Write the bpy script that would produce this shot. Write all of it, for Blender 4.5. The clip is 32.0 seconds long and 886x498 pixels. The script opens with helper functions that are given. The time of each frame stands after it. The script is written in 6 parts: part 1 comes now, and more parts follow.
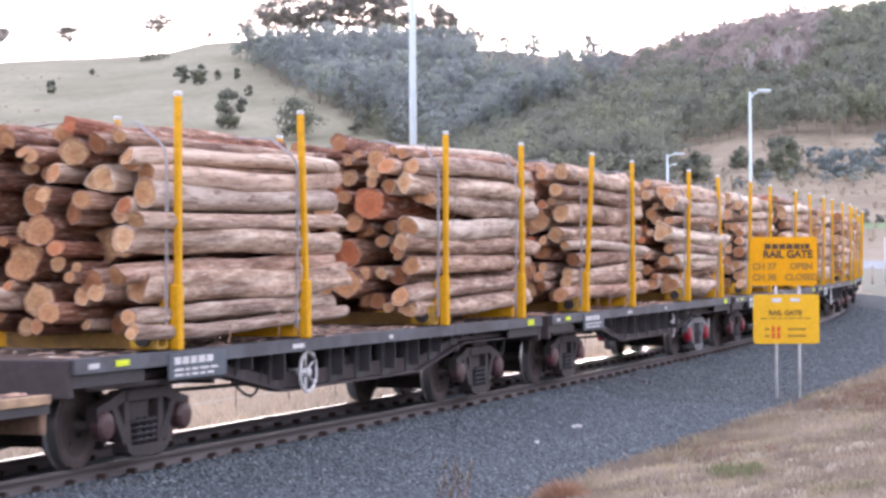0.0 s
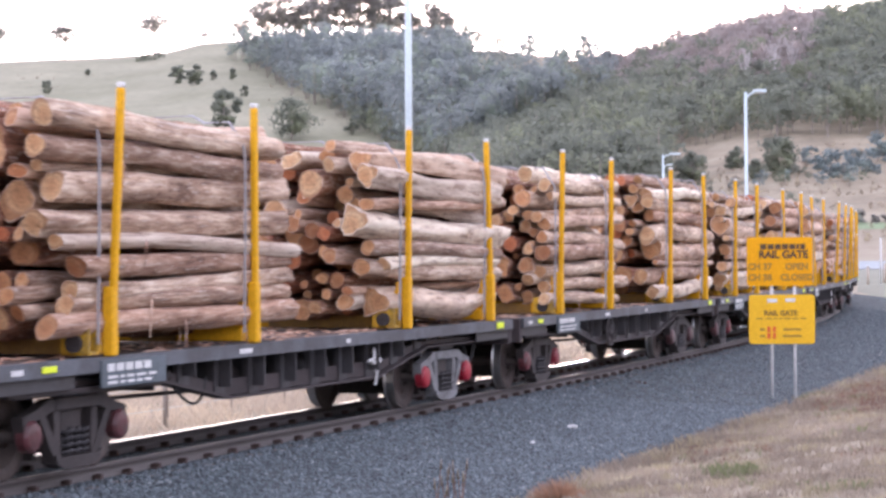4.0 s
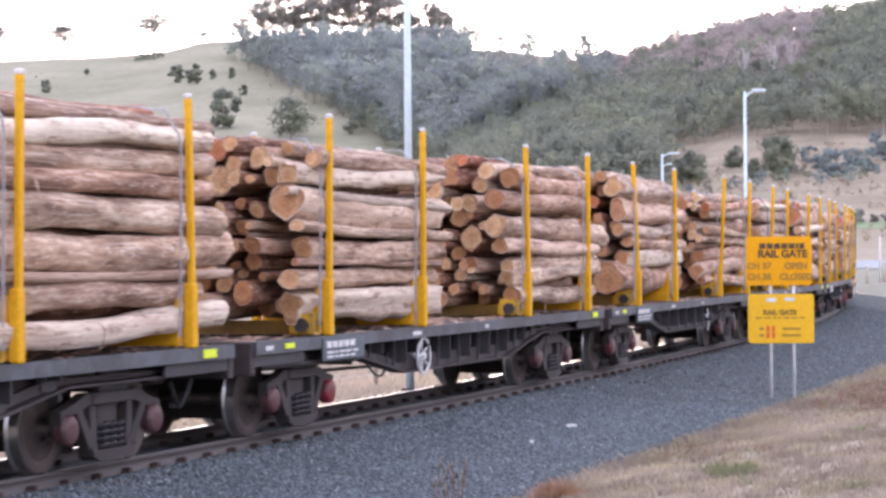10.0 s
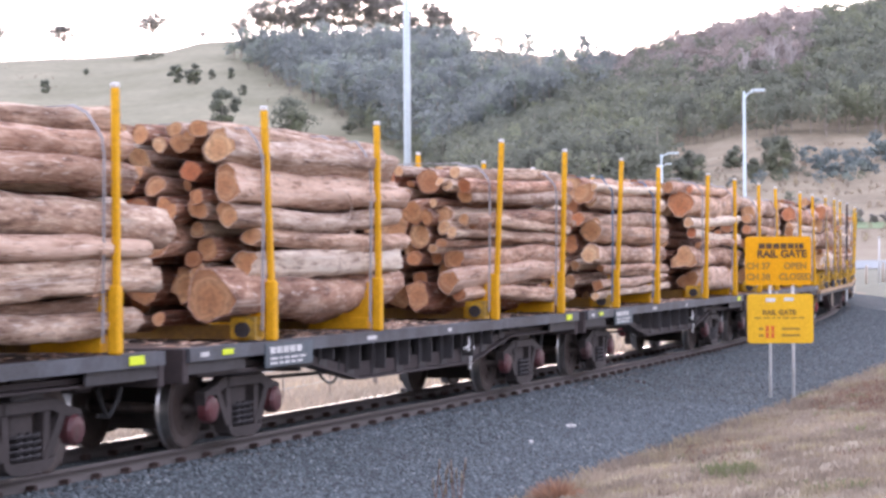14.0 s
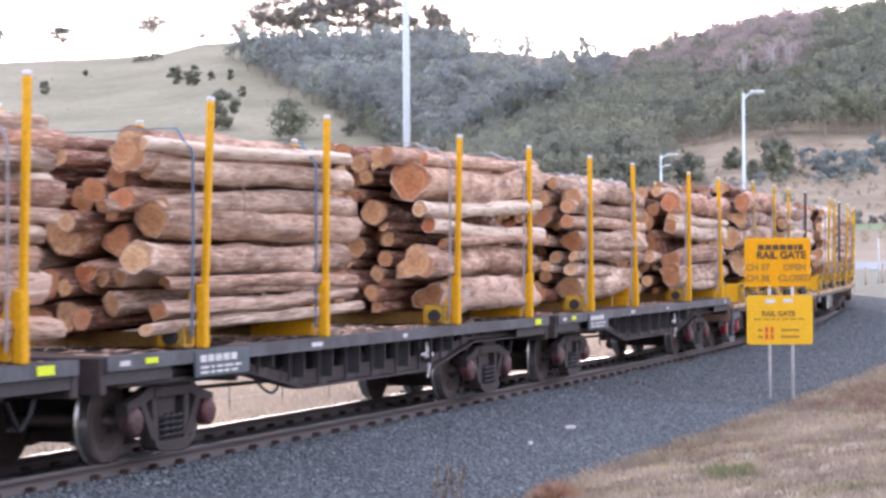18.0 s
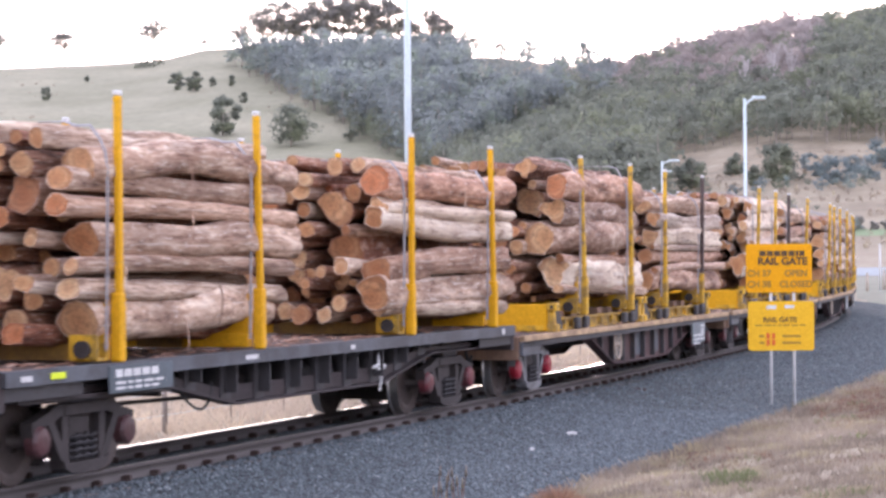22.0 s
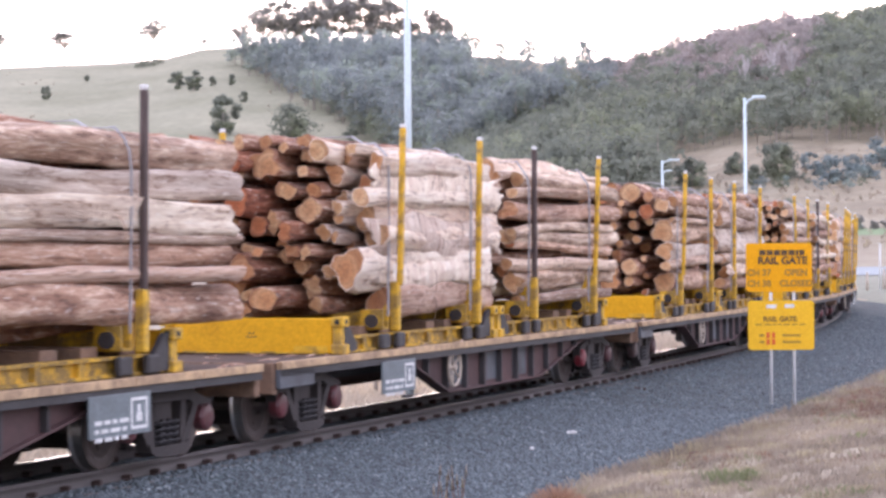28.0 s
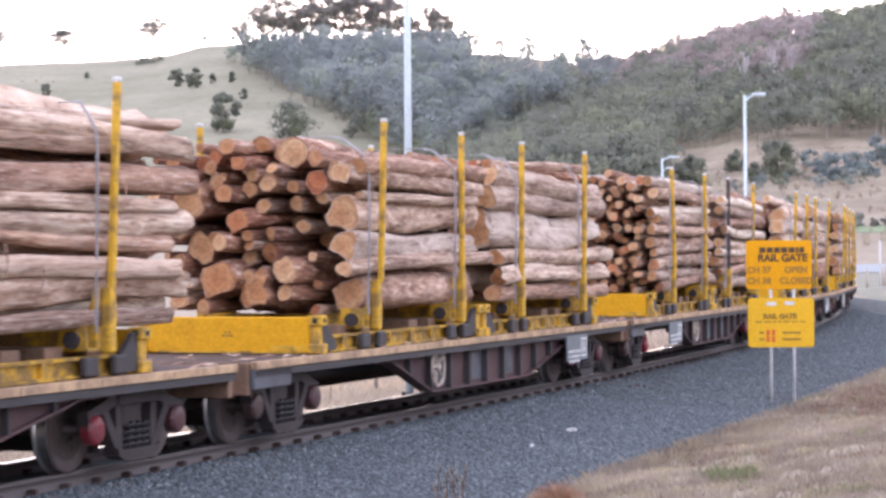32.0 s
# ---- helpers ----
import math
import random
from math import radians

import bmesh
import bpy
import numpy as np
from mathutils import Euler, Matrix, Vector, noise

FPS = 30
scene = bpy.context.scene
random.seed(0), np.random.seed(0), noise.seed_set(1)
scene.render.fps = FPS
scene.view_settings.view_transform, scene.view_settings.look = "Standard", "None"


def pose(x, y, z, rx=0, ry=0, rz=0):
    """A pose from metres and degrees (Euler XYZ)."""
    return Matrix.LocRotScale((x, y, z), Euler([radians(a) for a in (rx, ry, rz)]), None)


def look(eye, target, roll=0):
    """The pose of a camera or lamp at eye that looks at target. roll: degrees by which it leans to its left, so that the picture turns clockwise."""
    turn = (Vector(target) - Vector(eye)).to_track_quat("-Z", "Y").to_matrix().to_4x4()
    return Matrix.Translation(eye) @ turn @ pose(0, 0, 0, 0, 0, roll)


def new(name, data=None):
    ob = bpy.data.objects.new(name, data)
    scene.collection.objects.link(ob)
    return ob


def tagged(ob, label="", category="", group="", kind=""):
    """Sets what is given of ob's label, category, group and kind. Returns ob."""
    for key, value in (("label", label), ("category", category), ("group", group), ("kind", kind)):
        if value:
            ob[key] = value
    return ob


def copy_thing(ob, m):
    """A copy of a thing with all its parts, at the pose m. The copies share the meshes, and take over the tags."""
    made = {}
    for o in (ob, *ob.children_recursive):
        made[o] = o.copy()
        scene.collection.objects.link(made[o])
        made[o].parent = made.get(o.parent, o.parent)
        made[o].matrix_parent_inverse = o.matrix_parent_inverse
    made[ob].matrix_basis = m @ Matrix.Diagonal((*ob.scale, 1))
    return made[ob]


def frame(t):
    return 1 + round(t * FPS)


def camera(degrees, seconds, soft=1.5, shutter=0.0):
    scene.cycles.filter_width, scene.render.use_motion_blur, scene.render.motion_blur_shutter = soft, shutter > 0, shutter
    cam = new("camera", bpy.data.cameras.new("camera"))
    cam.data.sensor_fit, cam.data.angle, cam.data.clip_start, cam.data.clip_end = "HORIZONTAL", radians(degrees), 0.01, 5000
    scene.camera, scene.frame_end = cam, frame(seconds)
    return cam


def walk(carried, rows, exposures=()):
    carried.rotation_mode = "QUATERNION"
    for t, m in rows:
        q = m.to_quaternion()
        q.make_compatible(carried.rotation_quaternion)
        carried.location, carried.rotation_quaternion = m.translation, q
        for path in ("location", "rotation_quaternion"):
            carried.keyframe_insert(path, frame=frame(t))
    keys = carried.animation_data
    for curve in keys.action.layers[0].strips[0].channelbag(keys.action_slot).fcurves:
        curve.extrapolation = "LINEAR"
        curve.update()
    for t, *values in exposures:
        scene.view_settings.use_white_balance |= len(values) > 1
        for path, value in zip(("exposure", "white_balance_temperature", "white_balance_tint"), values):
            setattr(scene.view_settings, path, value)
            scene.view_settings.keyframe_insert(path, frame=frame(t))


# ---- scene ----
EXPO, KELVIN, TINT, SKY_STRENGTH = 3.14, 5800, 23, 0.03
cam = camera(22.2, 32.0, 2.9, 0.4)
EYE = Vector((0.0, 0.0, 2.023))
LENS = 4000.0                      # small turns of the hand-held camera are given in 1/4000 radian
SWAY = [(0, 9.1, 3.1), (0.5, 9.9, 3.9), (1, 9.1, 4.6), (1.5, 7.6, 4.6), (2, 4.6, 6.5), (2.5, -3.1, 3.9), (3, 1.5, 6),
        (3.5, 1.5, 4.6), (5.5, 1.5, 1.5), (6, 0, 0), (7, -1, 0), (7.5, 0, -1), (8, -1, 0), (9, 0, 0), (9.5, 1.5, 1.5),
        (10, 0, 2.3), (10.5, -1.5, 1.5), (11, 0, 3.1), (11.5, 2.2, 3.9), (12, 0, 4.6), (13, -0.8, 3.1), (14, -1.2, 2.3),
        (14.5, 0, 2.3), (16.5, -1.5, 1.5), (17, -1.5, 2.3), (18, -2.4, 4.6), (19, -4.6, 6.1), (20, -3, 5.4), (20.5, -1.5, 10),
        (20.6, -1, 12), (20.7, -0.6, 18), (20.8, 0, 22), (21, 0, 22.8), (21.2, 0, 19.5), (21.5, 0, 15.3)]
SWAY2 = [(22, 0, 15.3), (23, -0.8, 15.3), (24, -1.5, 15.3), (25, -3.1, 15.5), (25.5, -4.6, 16), (27.5, 0, 15), (28, 0, 14),
         (29, 0, 13.8), (29.5, 1.5, 13.8), (30, 0, 12.3), (30.5, 0, 10.7), (31, -1.5, 10.7), (31.5, 0, 10.7), (32, 0, 9.2)]
CAM_ROWS = []
for t_, dx_, dy_ in SWAY + SWAY2:
    aim = EYE + Vector((-dx_ / LENS, 1.0, 0.00248 + dy_ / LENS)) * 50
    CAM_ROWS.append((t_, look(EYE, aim, -0.407)))
walk(cam, CAM_ROWS, exposures=[(0, EXPO, KELVIN, TINT), (32, EXPO, KELVIN, TINT)])

# ---- light: the sun has just gone behind the ridge, the sky does the rest ----
SUN_AZ = radians(4.0)      # to the right of straight ahead
SUN_EL = radians(4.5)
world = bpy.data.worlds.new("world")
scene.world = world
world.use_nodes = True
wn, wl = world.node_tree.nodes, world.node_tree.links
wn.clear()
sky = wn.new("ShaderNodeTexSky")
sky.sky_type, sky.sun_disc = "NISHITA", False
sky.sun_elevation, sky.sun_rotation = SUN_EL, SUN_AZ
sky.altitude, sky.air_density, sky.dust_density, sky.ozone_density = 100, 1.0, 2.5, 1.0
bg = wn.new("ShaderNodeBackground")
bg.inputs["Strength"].default_value = SKY_STRENGTH
wo = wn.new("ShaderNodeOutputWorld")
pale = wn.new("ShaderNodeHueSaturation")
pale.inputs["Saturation"].default_value = 0.55
wl.new(sky.outputs[0], pale.inputs["Color"])
wl.new(pale.outputs[0], bg.inputs["Color"])
# a thin veil of evening cloud
wtc, wsep, wup = wn.new("ShaderNodeTexCoord"), wn.new("ShaderNodeSeparateXYZ"), wn.new("ShaderNodeMapRange")
wl.new(wtc.outputs["Generated"], wsep.inputs[0])
wl.new(wsep.outputs["Z"], wup.inputs["Value"])
wup.inputs["From Min"].default_value, wup.inputs["From Max"].default_value = 0.0, 1.0
wup.inputs["To Min"].default_value, wup.inputs["To Max"].default_value = 0.2, 0.18
veil, both = wn.new("ShaderNodeBackground"), wn.new("ShaderNodeAddShader")
veil.inputs["Color"].default_value = (1.0, 0.97, 1.03, 1)
wl.new(wup.outputs[0], veil.inputs["Strength"])
wl.new(bg.outputs[0], both.inputs[0])
wl.new(veil.outputs[0], both.inputs[1])
wl.new(both.outputs[0], wo.inputs["Surface"])
sun = new("sun", bpy.data.lights.new("sun", "SUN"))
sun.data.energy, sun.data.angle, sun.data.color = 1.2, radians(3), (1.0, 0.86, 0.7)
sun_dir = Vector((math.sin(SUN_AZ) * math.cos(SUN_EL), math.cos(SUN_AZ) * math.cos(SUN_EL), math.sin(SUN_EL)))
sun.matrix_world = look(sun_dir * 60 + Vector((0, 0, 30)), Vector((0, 0, 30)))

# ---- the line of the track: x, y and heading over the length s ----
TS = np.linspace(-200, 280, 4801)
CURV = np.where(TS < 0, 0.00152, 0.00152 + 2.2457e-5 * np.clip(TS, 0, 130))
TH = np.concatenate([[0], np.cumsum((CURV[1:] + CURV[:-1]) / 2 * np.diff(TS))])
I0 = int(np.argmin(abs(TS)))
TH = TH - TH[I0] + 1.21795
TX = np.concatenate([[0], np.cumsum((np.cos(TH)[1:] + np.cos(TH)[:-1]) / 2 * np.diff(TS))])
TY = np.concatenate([[0], np.cumsum((np.sin(TH)[1:] + np.sin(TH)[:-1]) / 2 * np.diff(TS))])
TX, TY = TX - TX[I0] - 4.54374, TY - TY[I0] + 20.895


def along(s, lat=0.0):
    """World x, y at length s, lat metres to the camera's side of the track's middle."""
    th = np.interp(s, TS, TH)
    return np.interp(s, TS, TX) + lat * np.sin(th), np.interp(s, TS, TY) - lat * np.cos(th)


def heading(s):
    return float(np.interp(s, TS, TH))


def track_coords(x, y):
    """Length and side offset of world points, for the ground's shape."""
    c = slice(0, len(TS), 10)
    sx, sy, sth, ss = TX[c], TY[c], TH[c], TS[c]
    x, y = np.asarray(x, float).ravel(), np.asarray(y, float).ravel()
    s_out, lat_out = np.empty(len(x)), np.empty(len(x))
    for a in range(0, len(x), 4000):
        b = slice(a, a + 4000)
        d = (x[b, None] - sx) ** 2 + (y[b, None] - sy) ** 2
        i = d.argmin(1)
        ux, uy = x[b] - sx[i], y[b] - sy[i]
        s_out[b] = ss[i] + ux * np.cos(sth[i]) + uy * np.sin(sth[i])
        lat_out[b] = ux * np.sin(sth[i]) - uy * np.cos(sth[i])
    return s_out, lat_out


def advance(t):
    """How far the train has come after t seconds."""
    return 4.01919 * t + 0.0038174 * t * t + 1.776e-6 * t ** 3


# ---- materials ----
def mat(name, rough=0.7, metal=0.0):
    m = bpy.data.materials.new(name)
    m.use_nodes = True
    b = m.node_tree.nodes["Principled BSDF"]
    b.inputs["Roughness"].default_value, b.inputs["Metallic"].default_value = rough, metal
    return m, m.node_tree.nodes, m.node_tree.links, b


def coords(n, l, scale=(1, 1, 1), kind="Object"):
    tc, mp = n.new("ShaderNodeTexCoord"), n.new("ShaderNodeMapping")
    mp.inputs["Scale"].default_value = scale
    l.new(tc.outputs[kind], mp.inputs["Vector"])
    return mp.outputs[0]


def noise_tex(n, l, vec, scale, detail=4.0, rough=0.6):
    t = n.new("ShaderNodeTexNoise")
    t.inputs["Scale"].default_value, t.inputs["Detail"].default_value, t.inputs["Roughness"].default_value = scale, detail, rough
    l.new(vec, t.inputs["Vector"])
    return t.outputs["Fac"]


def ramp(n, l, fac, stops):
    r = n.new("ShaderNodeValToRGB")
    e = r.color_ramp.elements
    while len(e) < len(stops):
        e.new(0.5)
    for el, (p, c) in zip(e, stops):
        el.position, el.color = p, (*c, 1)
    l.new(fac, r.inputs["Fac"])
    return r.outputs["Color"]


def mixc(n, l, fac, a, b, mode="MIX"):
    x = n.new("ShaderNodeMix")
    x.data_type, x.blend_type = "RGBA", mode
    for sock, v in ((x.inputs[0], fac), (x.inputs[6], a), (x.inputs[7], b)):
        if isinstance(v, (int, float)):
            sock.default_value = v
        elif isinstance(v, tuple):
            sock.default_value = (*v, 1)
        else:
            l.new(v, sock)
    return x.outputs[2]


def bump(n, l, b, height, strength=0.5, dist=0.02):
    bp = n.new("ShaderNodeBump")
    bp.inputs["Strength"].default_value, bp.inputs["Distance"].default_value = strength, dist
    l.new(height, bp.inputs["Height"])
    l.new(bp.outputs[0], b.inputs["Normal"])


def shifted(n, l, vec, amount=40.0):
    """The same coordinates, moved by a chance amount from object to object."""
    oi, ad, mu = n.new("ShaderNodeObjectInfo"), n.new("ShaderNodeVectorMath"), n.new("ShaderNodeMath")
    mu.operation = "MULTIPLY"
    mu.inputs[1].default_value = amount
    l.new(oi.outputs["Random"], mu.inputs[0])
    l.new(vec, ad.inputs[0])
    l.new(mu.outputs[0], ad.inputs[1])
    return ad.outputs[0], oi.outputs["Random"]


def plain(name, base, dark, scale=6.0, rough=0.6, metal=0.0, bumpy=0.15, fine=40.0, kind="Object", lo=0.35, hi=0.7, dist=0.01):
    """A surface with stains at a large and grain at a small scale."""
    m, n, l, b = mat(name, rough, metal)
    v = coords(n, l, kind=kind)
    big, small = noise_tex(n, l, v, scale, 5), noise_tex(n, l, v, fine, 3)
    c1 = ramp(n, l, big, [(lo, dark), (hi, base)])
    c2 = mixc(n, l, 0.35, c1, ramp(n, l, small, [(0.3, tuple(x * 0.55 for x in base)), (0.7, tuple(min(1, x * 1.3) for x in base))]))
    l.new(c2, b.inputs["Base Color"])
    bump(n, l, b, small, bumpy, dist)
    return m


def bark_material(name, pale, mid, dark, redness, low=0.52):
    crack_ = 0.85 if low > 0.75 else 0.12
    m, n, l, b = mat(name, 0.85)
    v0 = coords(n, l, (7.0, 1.0, 1.0))
    v, rnd = shifted(n, l, v0)
    vs = n.new("ShaderNodeMapping")
    vs.inputs["Scale"].default_value = (0.20, 1.1, 1.1)
    l.new(v, vs.inputs["Vector"])
    streak = noise_tex(n, l, vs.outputs[0], 2.6, 6, 0.7)
    patch = noise_tex(n, l, v, 1.7, 7, 0.75)
    fine = noise_tex(n, l, v, 9.0, 4, 0.7)
    body = ramp(n, l, streak, [(0.33, tuple(x * 0.8 for x in dark)), (0.42, tuple(x * 0.85 for x in mid)), (0.5, mid), (0.57, pale)])
    spots = ramp(n, l, patch, [(0.35, tuple(x * 0.6 for x in dark)), (0.415, dark), (0.455, mid), (0.51, mid), (0.55, pale), (0.63, (0.97, 0.91, 0.83))])
    c = mixc(n, l, 0.8, body, spots)
    tint = ramp(n, l, rnd, [(0.0, (0.58, 0.44, 0.37)), (0.13, (0.84, 0.65, 0.55)), (0.28, (0.95, 0.82, 0.71)), (0.43, (1.04, 0.99, 0.9)), (0.6, (0.95, 0.845, 0.745)), (0.73, (0.7, 0.635, 0.6)), (0.86, (1.0, 0.935, 0.845)), (1.0, redness)])
    c = mixc(n, l, 1.0, c, tint, "MULTIPLY")
    broad = noise_tex(n, l, v, 0.55, 4, 0.6)
    c = mixc(n, l, 1.0, c, ramp(n, l, broad, [(0.36, (low, low * 0.92, low * 0.9)), (0.45, (0.5 + low * 0.5, 0.46 + low * 0.5, 0.44 + low * 0.5)), (0.54, (1.0, 1.0, 1.0))]), "MULTIPLY")
    c = mixc(n, l, ramp(n, l, fine, [(0.54, (0, 0, 0)), (0.75, (0.35, 0.35, 0.35))]), c, tuple(x * 0.7 for x in dark))
    fleck = noise_tex(n, l, v, 4.3, 3, 0.6)
    c = mixc(n, l, ramp(n, l, fleck, [(0.6, (0, 0, 0)), (0.66, (0.4, 0.4, 0.4))]), c, (0.95, 0.87, 0.78))
    vc = n.new("ShaderNodeMapping")
    vc.inputs["Scale"].default_value = (0.13, 2.6, 2.6)
    l.new(v, vc.inputs["Vector"])
    crack = noise_tex(n, l, vc.outputs[0], 1.6, 5, 0.65)
    c = mixc(n, l, ramp(n, l, crack, [(0.35, (crack_, crack_, crack_)), (0.42, (0, 0, 0))]), c, tuple(x * 0.6 for x in dark))
    c = mixc(n, l, ramp(n, l, crack, [(0.57, (0, 0, 0)), (0.66, (0.5, 0.5, 0.5))]), c, pale)
    l.new(c, b.inputs["Base Color"])
    hm = n.new("ShaderNodeMath")
    l.new(streak, hm.inputs[0])
    l.new(patch, hm.inputs[1])
    bump(n, l, b, hm.outputs[0], 0.6, 0.07)
    return m


def endgrain_material():
    m, n, l, b = mat("cut_wood", 0.8)
    v, rnd = shifted(n, l, coords(n, l, (0.0, 1.0, 1.0)), 0.0)
    ln = n.new("ShaderNodeVectorMath")
    ln.operation = "LENGTH"
    l.new(v, ln.inputs[0])
    wob = noise_tex(n, l, coords(n, l, (1, 1, 1)), 2.0, 3)
    ad, mu, sn = n.new("ShaderNodeMath"), n.new("ShaderNodeMath"), n.new("ShaderNodeMath")
    mu.operation, mu.inputs[1].default_value = "MULTIPLY", 22.0
    l.new(ln.outputs["Value"], ad.inputs[0])
    l.new(wob, ad.inputs[1])
    l.new(ad.outputs[0], mu.inputs[0])
    sn.operation = "SINE"
    l.new(mu.outputs[0], sn.inputs[0])
    base = ramp(n, l, rnd, [(0.0, (0.42, 0.2, 0.1)), (0.25, (0.62, 0.365, 0.19)), (0.5, (0.72, 0.5, 0.3)), (0.7, (0.68, 0.43, 0.23)), (0.9, (0.6, 0.31, 0.15)), (1.0, (0.58, 0.2, 0.09))])
    radial = ramp(n, l, ln.outputs["Value"], [(0.05, (0.8, 0.66, 0.55)), (0.5, (0.9, 0.8, 0.7)), (0.78, (1.0, 1.0, 0.98)), (0.98, (0.72, 0.62, 0.55))])
    c = mixc(n, l, 1.0, base, radial, "MULTIPLY")
    c = mixc(n, l, 0.12, c, sn.outputs[0], "MULTIPLY")
    dirt = noise_tex(n, l, coords(n, l, (1, 1, 1)), 3.5, 5)
    c = mixc(n, l, ramp(n, l, dirt, [(0.5, (0, 0, 0)), (0.75, (0.7, 0.7, 0.7))]), c, (0.2, 0.11, 0.06))
    l.new(c, b.inputs["Base Color"])
    bump(n, l, b, dirt, 0.4, 0.02)
    return m


BARK = [bark_material("bark_pale", (0.83, 0.73, 0.63), (0.63, 0.49, 0.395), (0.33, 0.215, 0.165), (0.96, 0.70, 0.56)),
        bark_material("bark_brown", (0.72, 0.585, 0.485), (0.52, 0.37, 0.295), (0.25, 0.155, 0.122), (0.92, 0.62, 0.48)),
        bark_material("bark_stripped", (0.95, 0.9, 0.82), (0.83, 0.75, 0.655), (0.45, 0.32, 0.25), (0.98, 0.87, 0.76), 0.72),
        bark_material("bleached_slab", (0.93, 0.88, 0.81), (0.86, 0.77, 0.69), (0.45, 0.32, 0.25), (1.0, 0.93, 0.86), 0.85),
        # bark darkened and reddened to carry the shade inside the stacks
        bark_material("bark_shaded_brown", (0.52, 0.33, 0.24), (0.36, 0.19, 0.13), (0.15, 0.08, 0.06), (0.8, 0.5, 0.38))]
CUT = endgrain_material()
YELLOW = plain("yellow_paint", (0.77, 0.405, 0.012), (0.56, 0.28, 0.015), 3.0, 0.5, 0, 0.1, 25, lo=0.25, hi=0.5)
YELLOW_WORN = plain("worn_yellow_paint", (0.72, 0.42, 0.02), (0.11, 0.085, 0.055), 4.0, 0.6, 0, 0.2, 22, lo=0.40, hi=0.54)
YELLOW_DIRTY = plain("dirty_yellow_paint", (0.60, 0.35, 0.02), (0.085, 0.068, 0.05), 5.0, 0.65, 0, 0.2, 20, lo=0.44, hi=0.6)
# yellow browned for grime and for the shade below the logs
GRIMY_SHADED_YELLOW = plain("grimy_shaded_yellow_paint", (0.34, 0.185, 0.03), (0.12, 0.075, 0.04), 3.5, 0.7, 0, 0.2, 22)
PALE_FRAME = plain("pale_grey_frame", (0.22, 0.22, 0.228), (0.06, 0.052, 0.052), 4.0, 0.6, 0, 0.2, 20, lo=0.38, hi=0.55)
BRIGHT_RED = plain("bright_red_cap", (0.38, 0.012, 0.03), (0.26, 0.015, 0.03), 5.0, 0.4)
RED_WEB = plain("red_brown_web", (0.105, 0.052, 0.05), (0.045, 0.03, 0.03), 1.3, 0.7, 0, 0.25, 14)
BLACK_POST = plain("bare_steel_post", (0.09, 0.06, 0.055), (0.05, 0.035, 0.03), 4.0, 0.6)
STEEL = plain("dark_wagon_steel", (0.058, 0.056, 0.06), (0.036, 0.029, 0.028), 1.6, 0.62, 0, 0.2, 18)
STEEL_RUST = plain("rusty_wagon_steel", (0.058, 0.043, 0.043), (0.028, 0.022, 0.023), 1.6, 0.72, 0, 0.3, 14)
BOGIE = plain("dusty_bogie_steel", (0.06, 0.048, 0.046), (0.024, 0.02, 0.019), 3.0, 0.75, 0, 0.3, 25)
WHEEL = plain("wheel_steel", (0.10, 0.075, 0.065), (0.05, 0.04, 0.037), 4.0, 0.55, 0.2, 0.2, 20)
TREAD = plain("polished_tread", (0.55, 0.55, 0.55), (0.35, 0.34, 0.33), 5.0, 0.3, 0.9, 0.05)


def cap_material():
    m, n, l, b = mat("red_bearing_cap", 0.4)
    v, rnd = shifted(n, l, coords(n, l))
    c = ramp(n, l, rnd, [(0.0, (0.07, 0.04, 0.04)), (0.4, (0.11, 0.035, 0.04)), (0.75, (0.16, 0.027, 0.036)), (1.0, (0.28, 0.015, 0.03))])
    l.new(mixc(n, l, ramp(n, l, noise_tex(n, l, v, 7.0, 5), [(0.45, (0, 0, 0)), (0.65, (0.75, 0.75, 0.75))]), c, (0.07, 0.045, 0.042)), b.inputs["Base Color"])
    return m


RED = cap_material()
WHITE = plain("white_paint", (0.78, 0.78, 0.77), (0.55, 0.54, 0.52), 5.0, 0.5)
PALE_PAINT = plain("worn_cream_paint", (0.55, 0.47, 0.38), (0.36, 0.28, 0.22), 5.0, 0.6)
MARKER = plain("reflective_marker", (0.80, 0.97, 0.015), (0.7, 0.88, 0.015), 3.0, 0.4)
PLATE_PALE = plain("pale_plate_paint", (0.20, 0.235, 0.25), (0.11, 0.125, 0.13), 3.0, 0.55)
PLATE = plain("grey_plate_paint", (0.115, 0.145, 0.165), (0.06, 0.072, 0.08), 2.5, 0.55)
DECK = plain("bark_strewn_deck", (0.13, 0.082, 0.062), (0.05, 0.037, 0.033), 1.8, 0.9, 0, 0.5, 30, dist=0.02)
SILL = plain("blue_grey_side_sill", (0.105, 0.116, 0.134), (0.042, 0.04, 0.044), 2.2, 0.5, 0, 0.15, 16, lo=0.4, hi=0.62)
TIMBER = plain("tan_timber_edge", (0.58, 0.40, 0.23), (0.23, 0.155, 0.105), 3.0, 0.8, 0, 0.4, 14, lo=0.4, hi=0.6)
RUST_TIMBER = plain("rusty_end_beam", (0.27, 0.165, 0.105), (0.14, 0.09, 0.065), 2.5, 0.8, 0, 0.3, 14)
STRAP = plain("grey_webbing", (0.46, 0.45, 0.46), (0.3, 0.29, 0.3), 8.0, 0.8)
STRAP_BLUE = plain("blue_webbing", (0.16, 0.26, 0.37), (0.12, 0.17, 0.25), 8.0, 0.8)
RUBBER = plain("black_rubber", (0.03, 0.03, 0.03), (0.02, 0.02, 0.02), 6.0, 0.7)
GALV = plain("galvanised_steel", (0.66, 0.77, 0.81), (0.55, 0.65, 0.69), 0.8, 0.5, 0.1, 0.05)
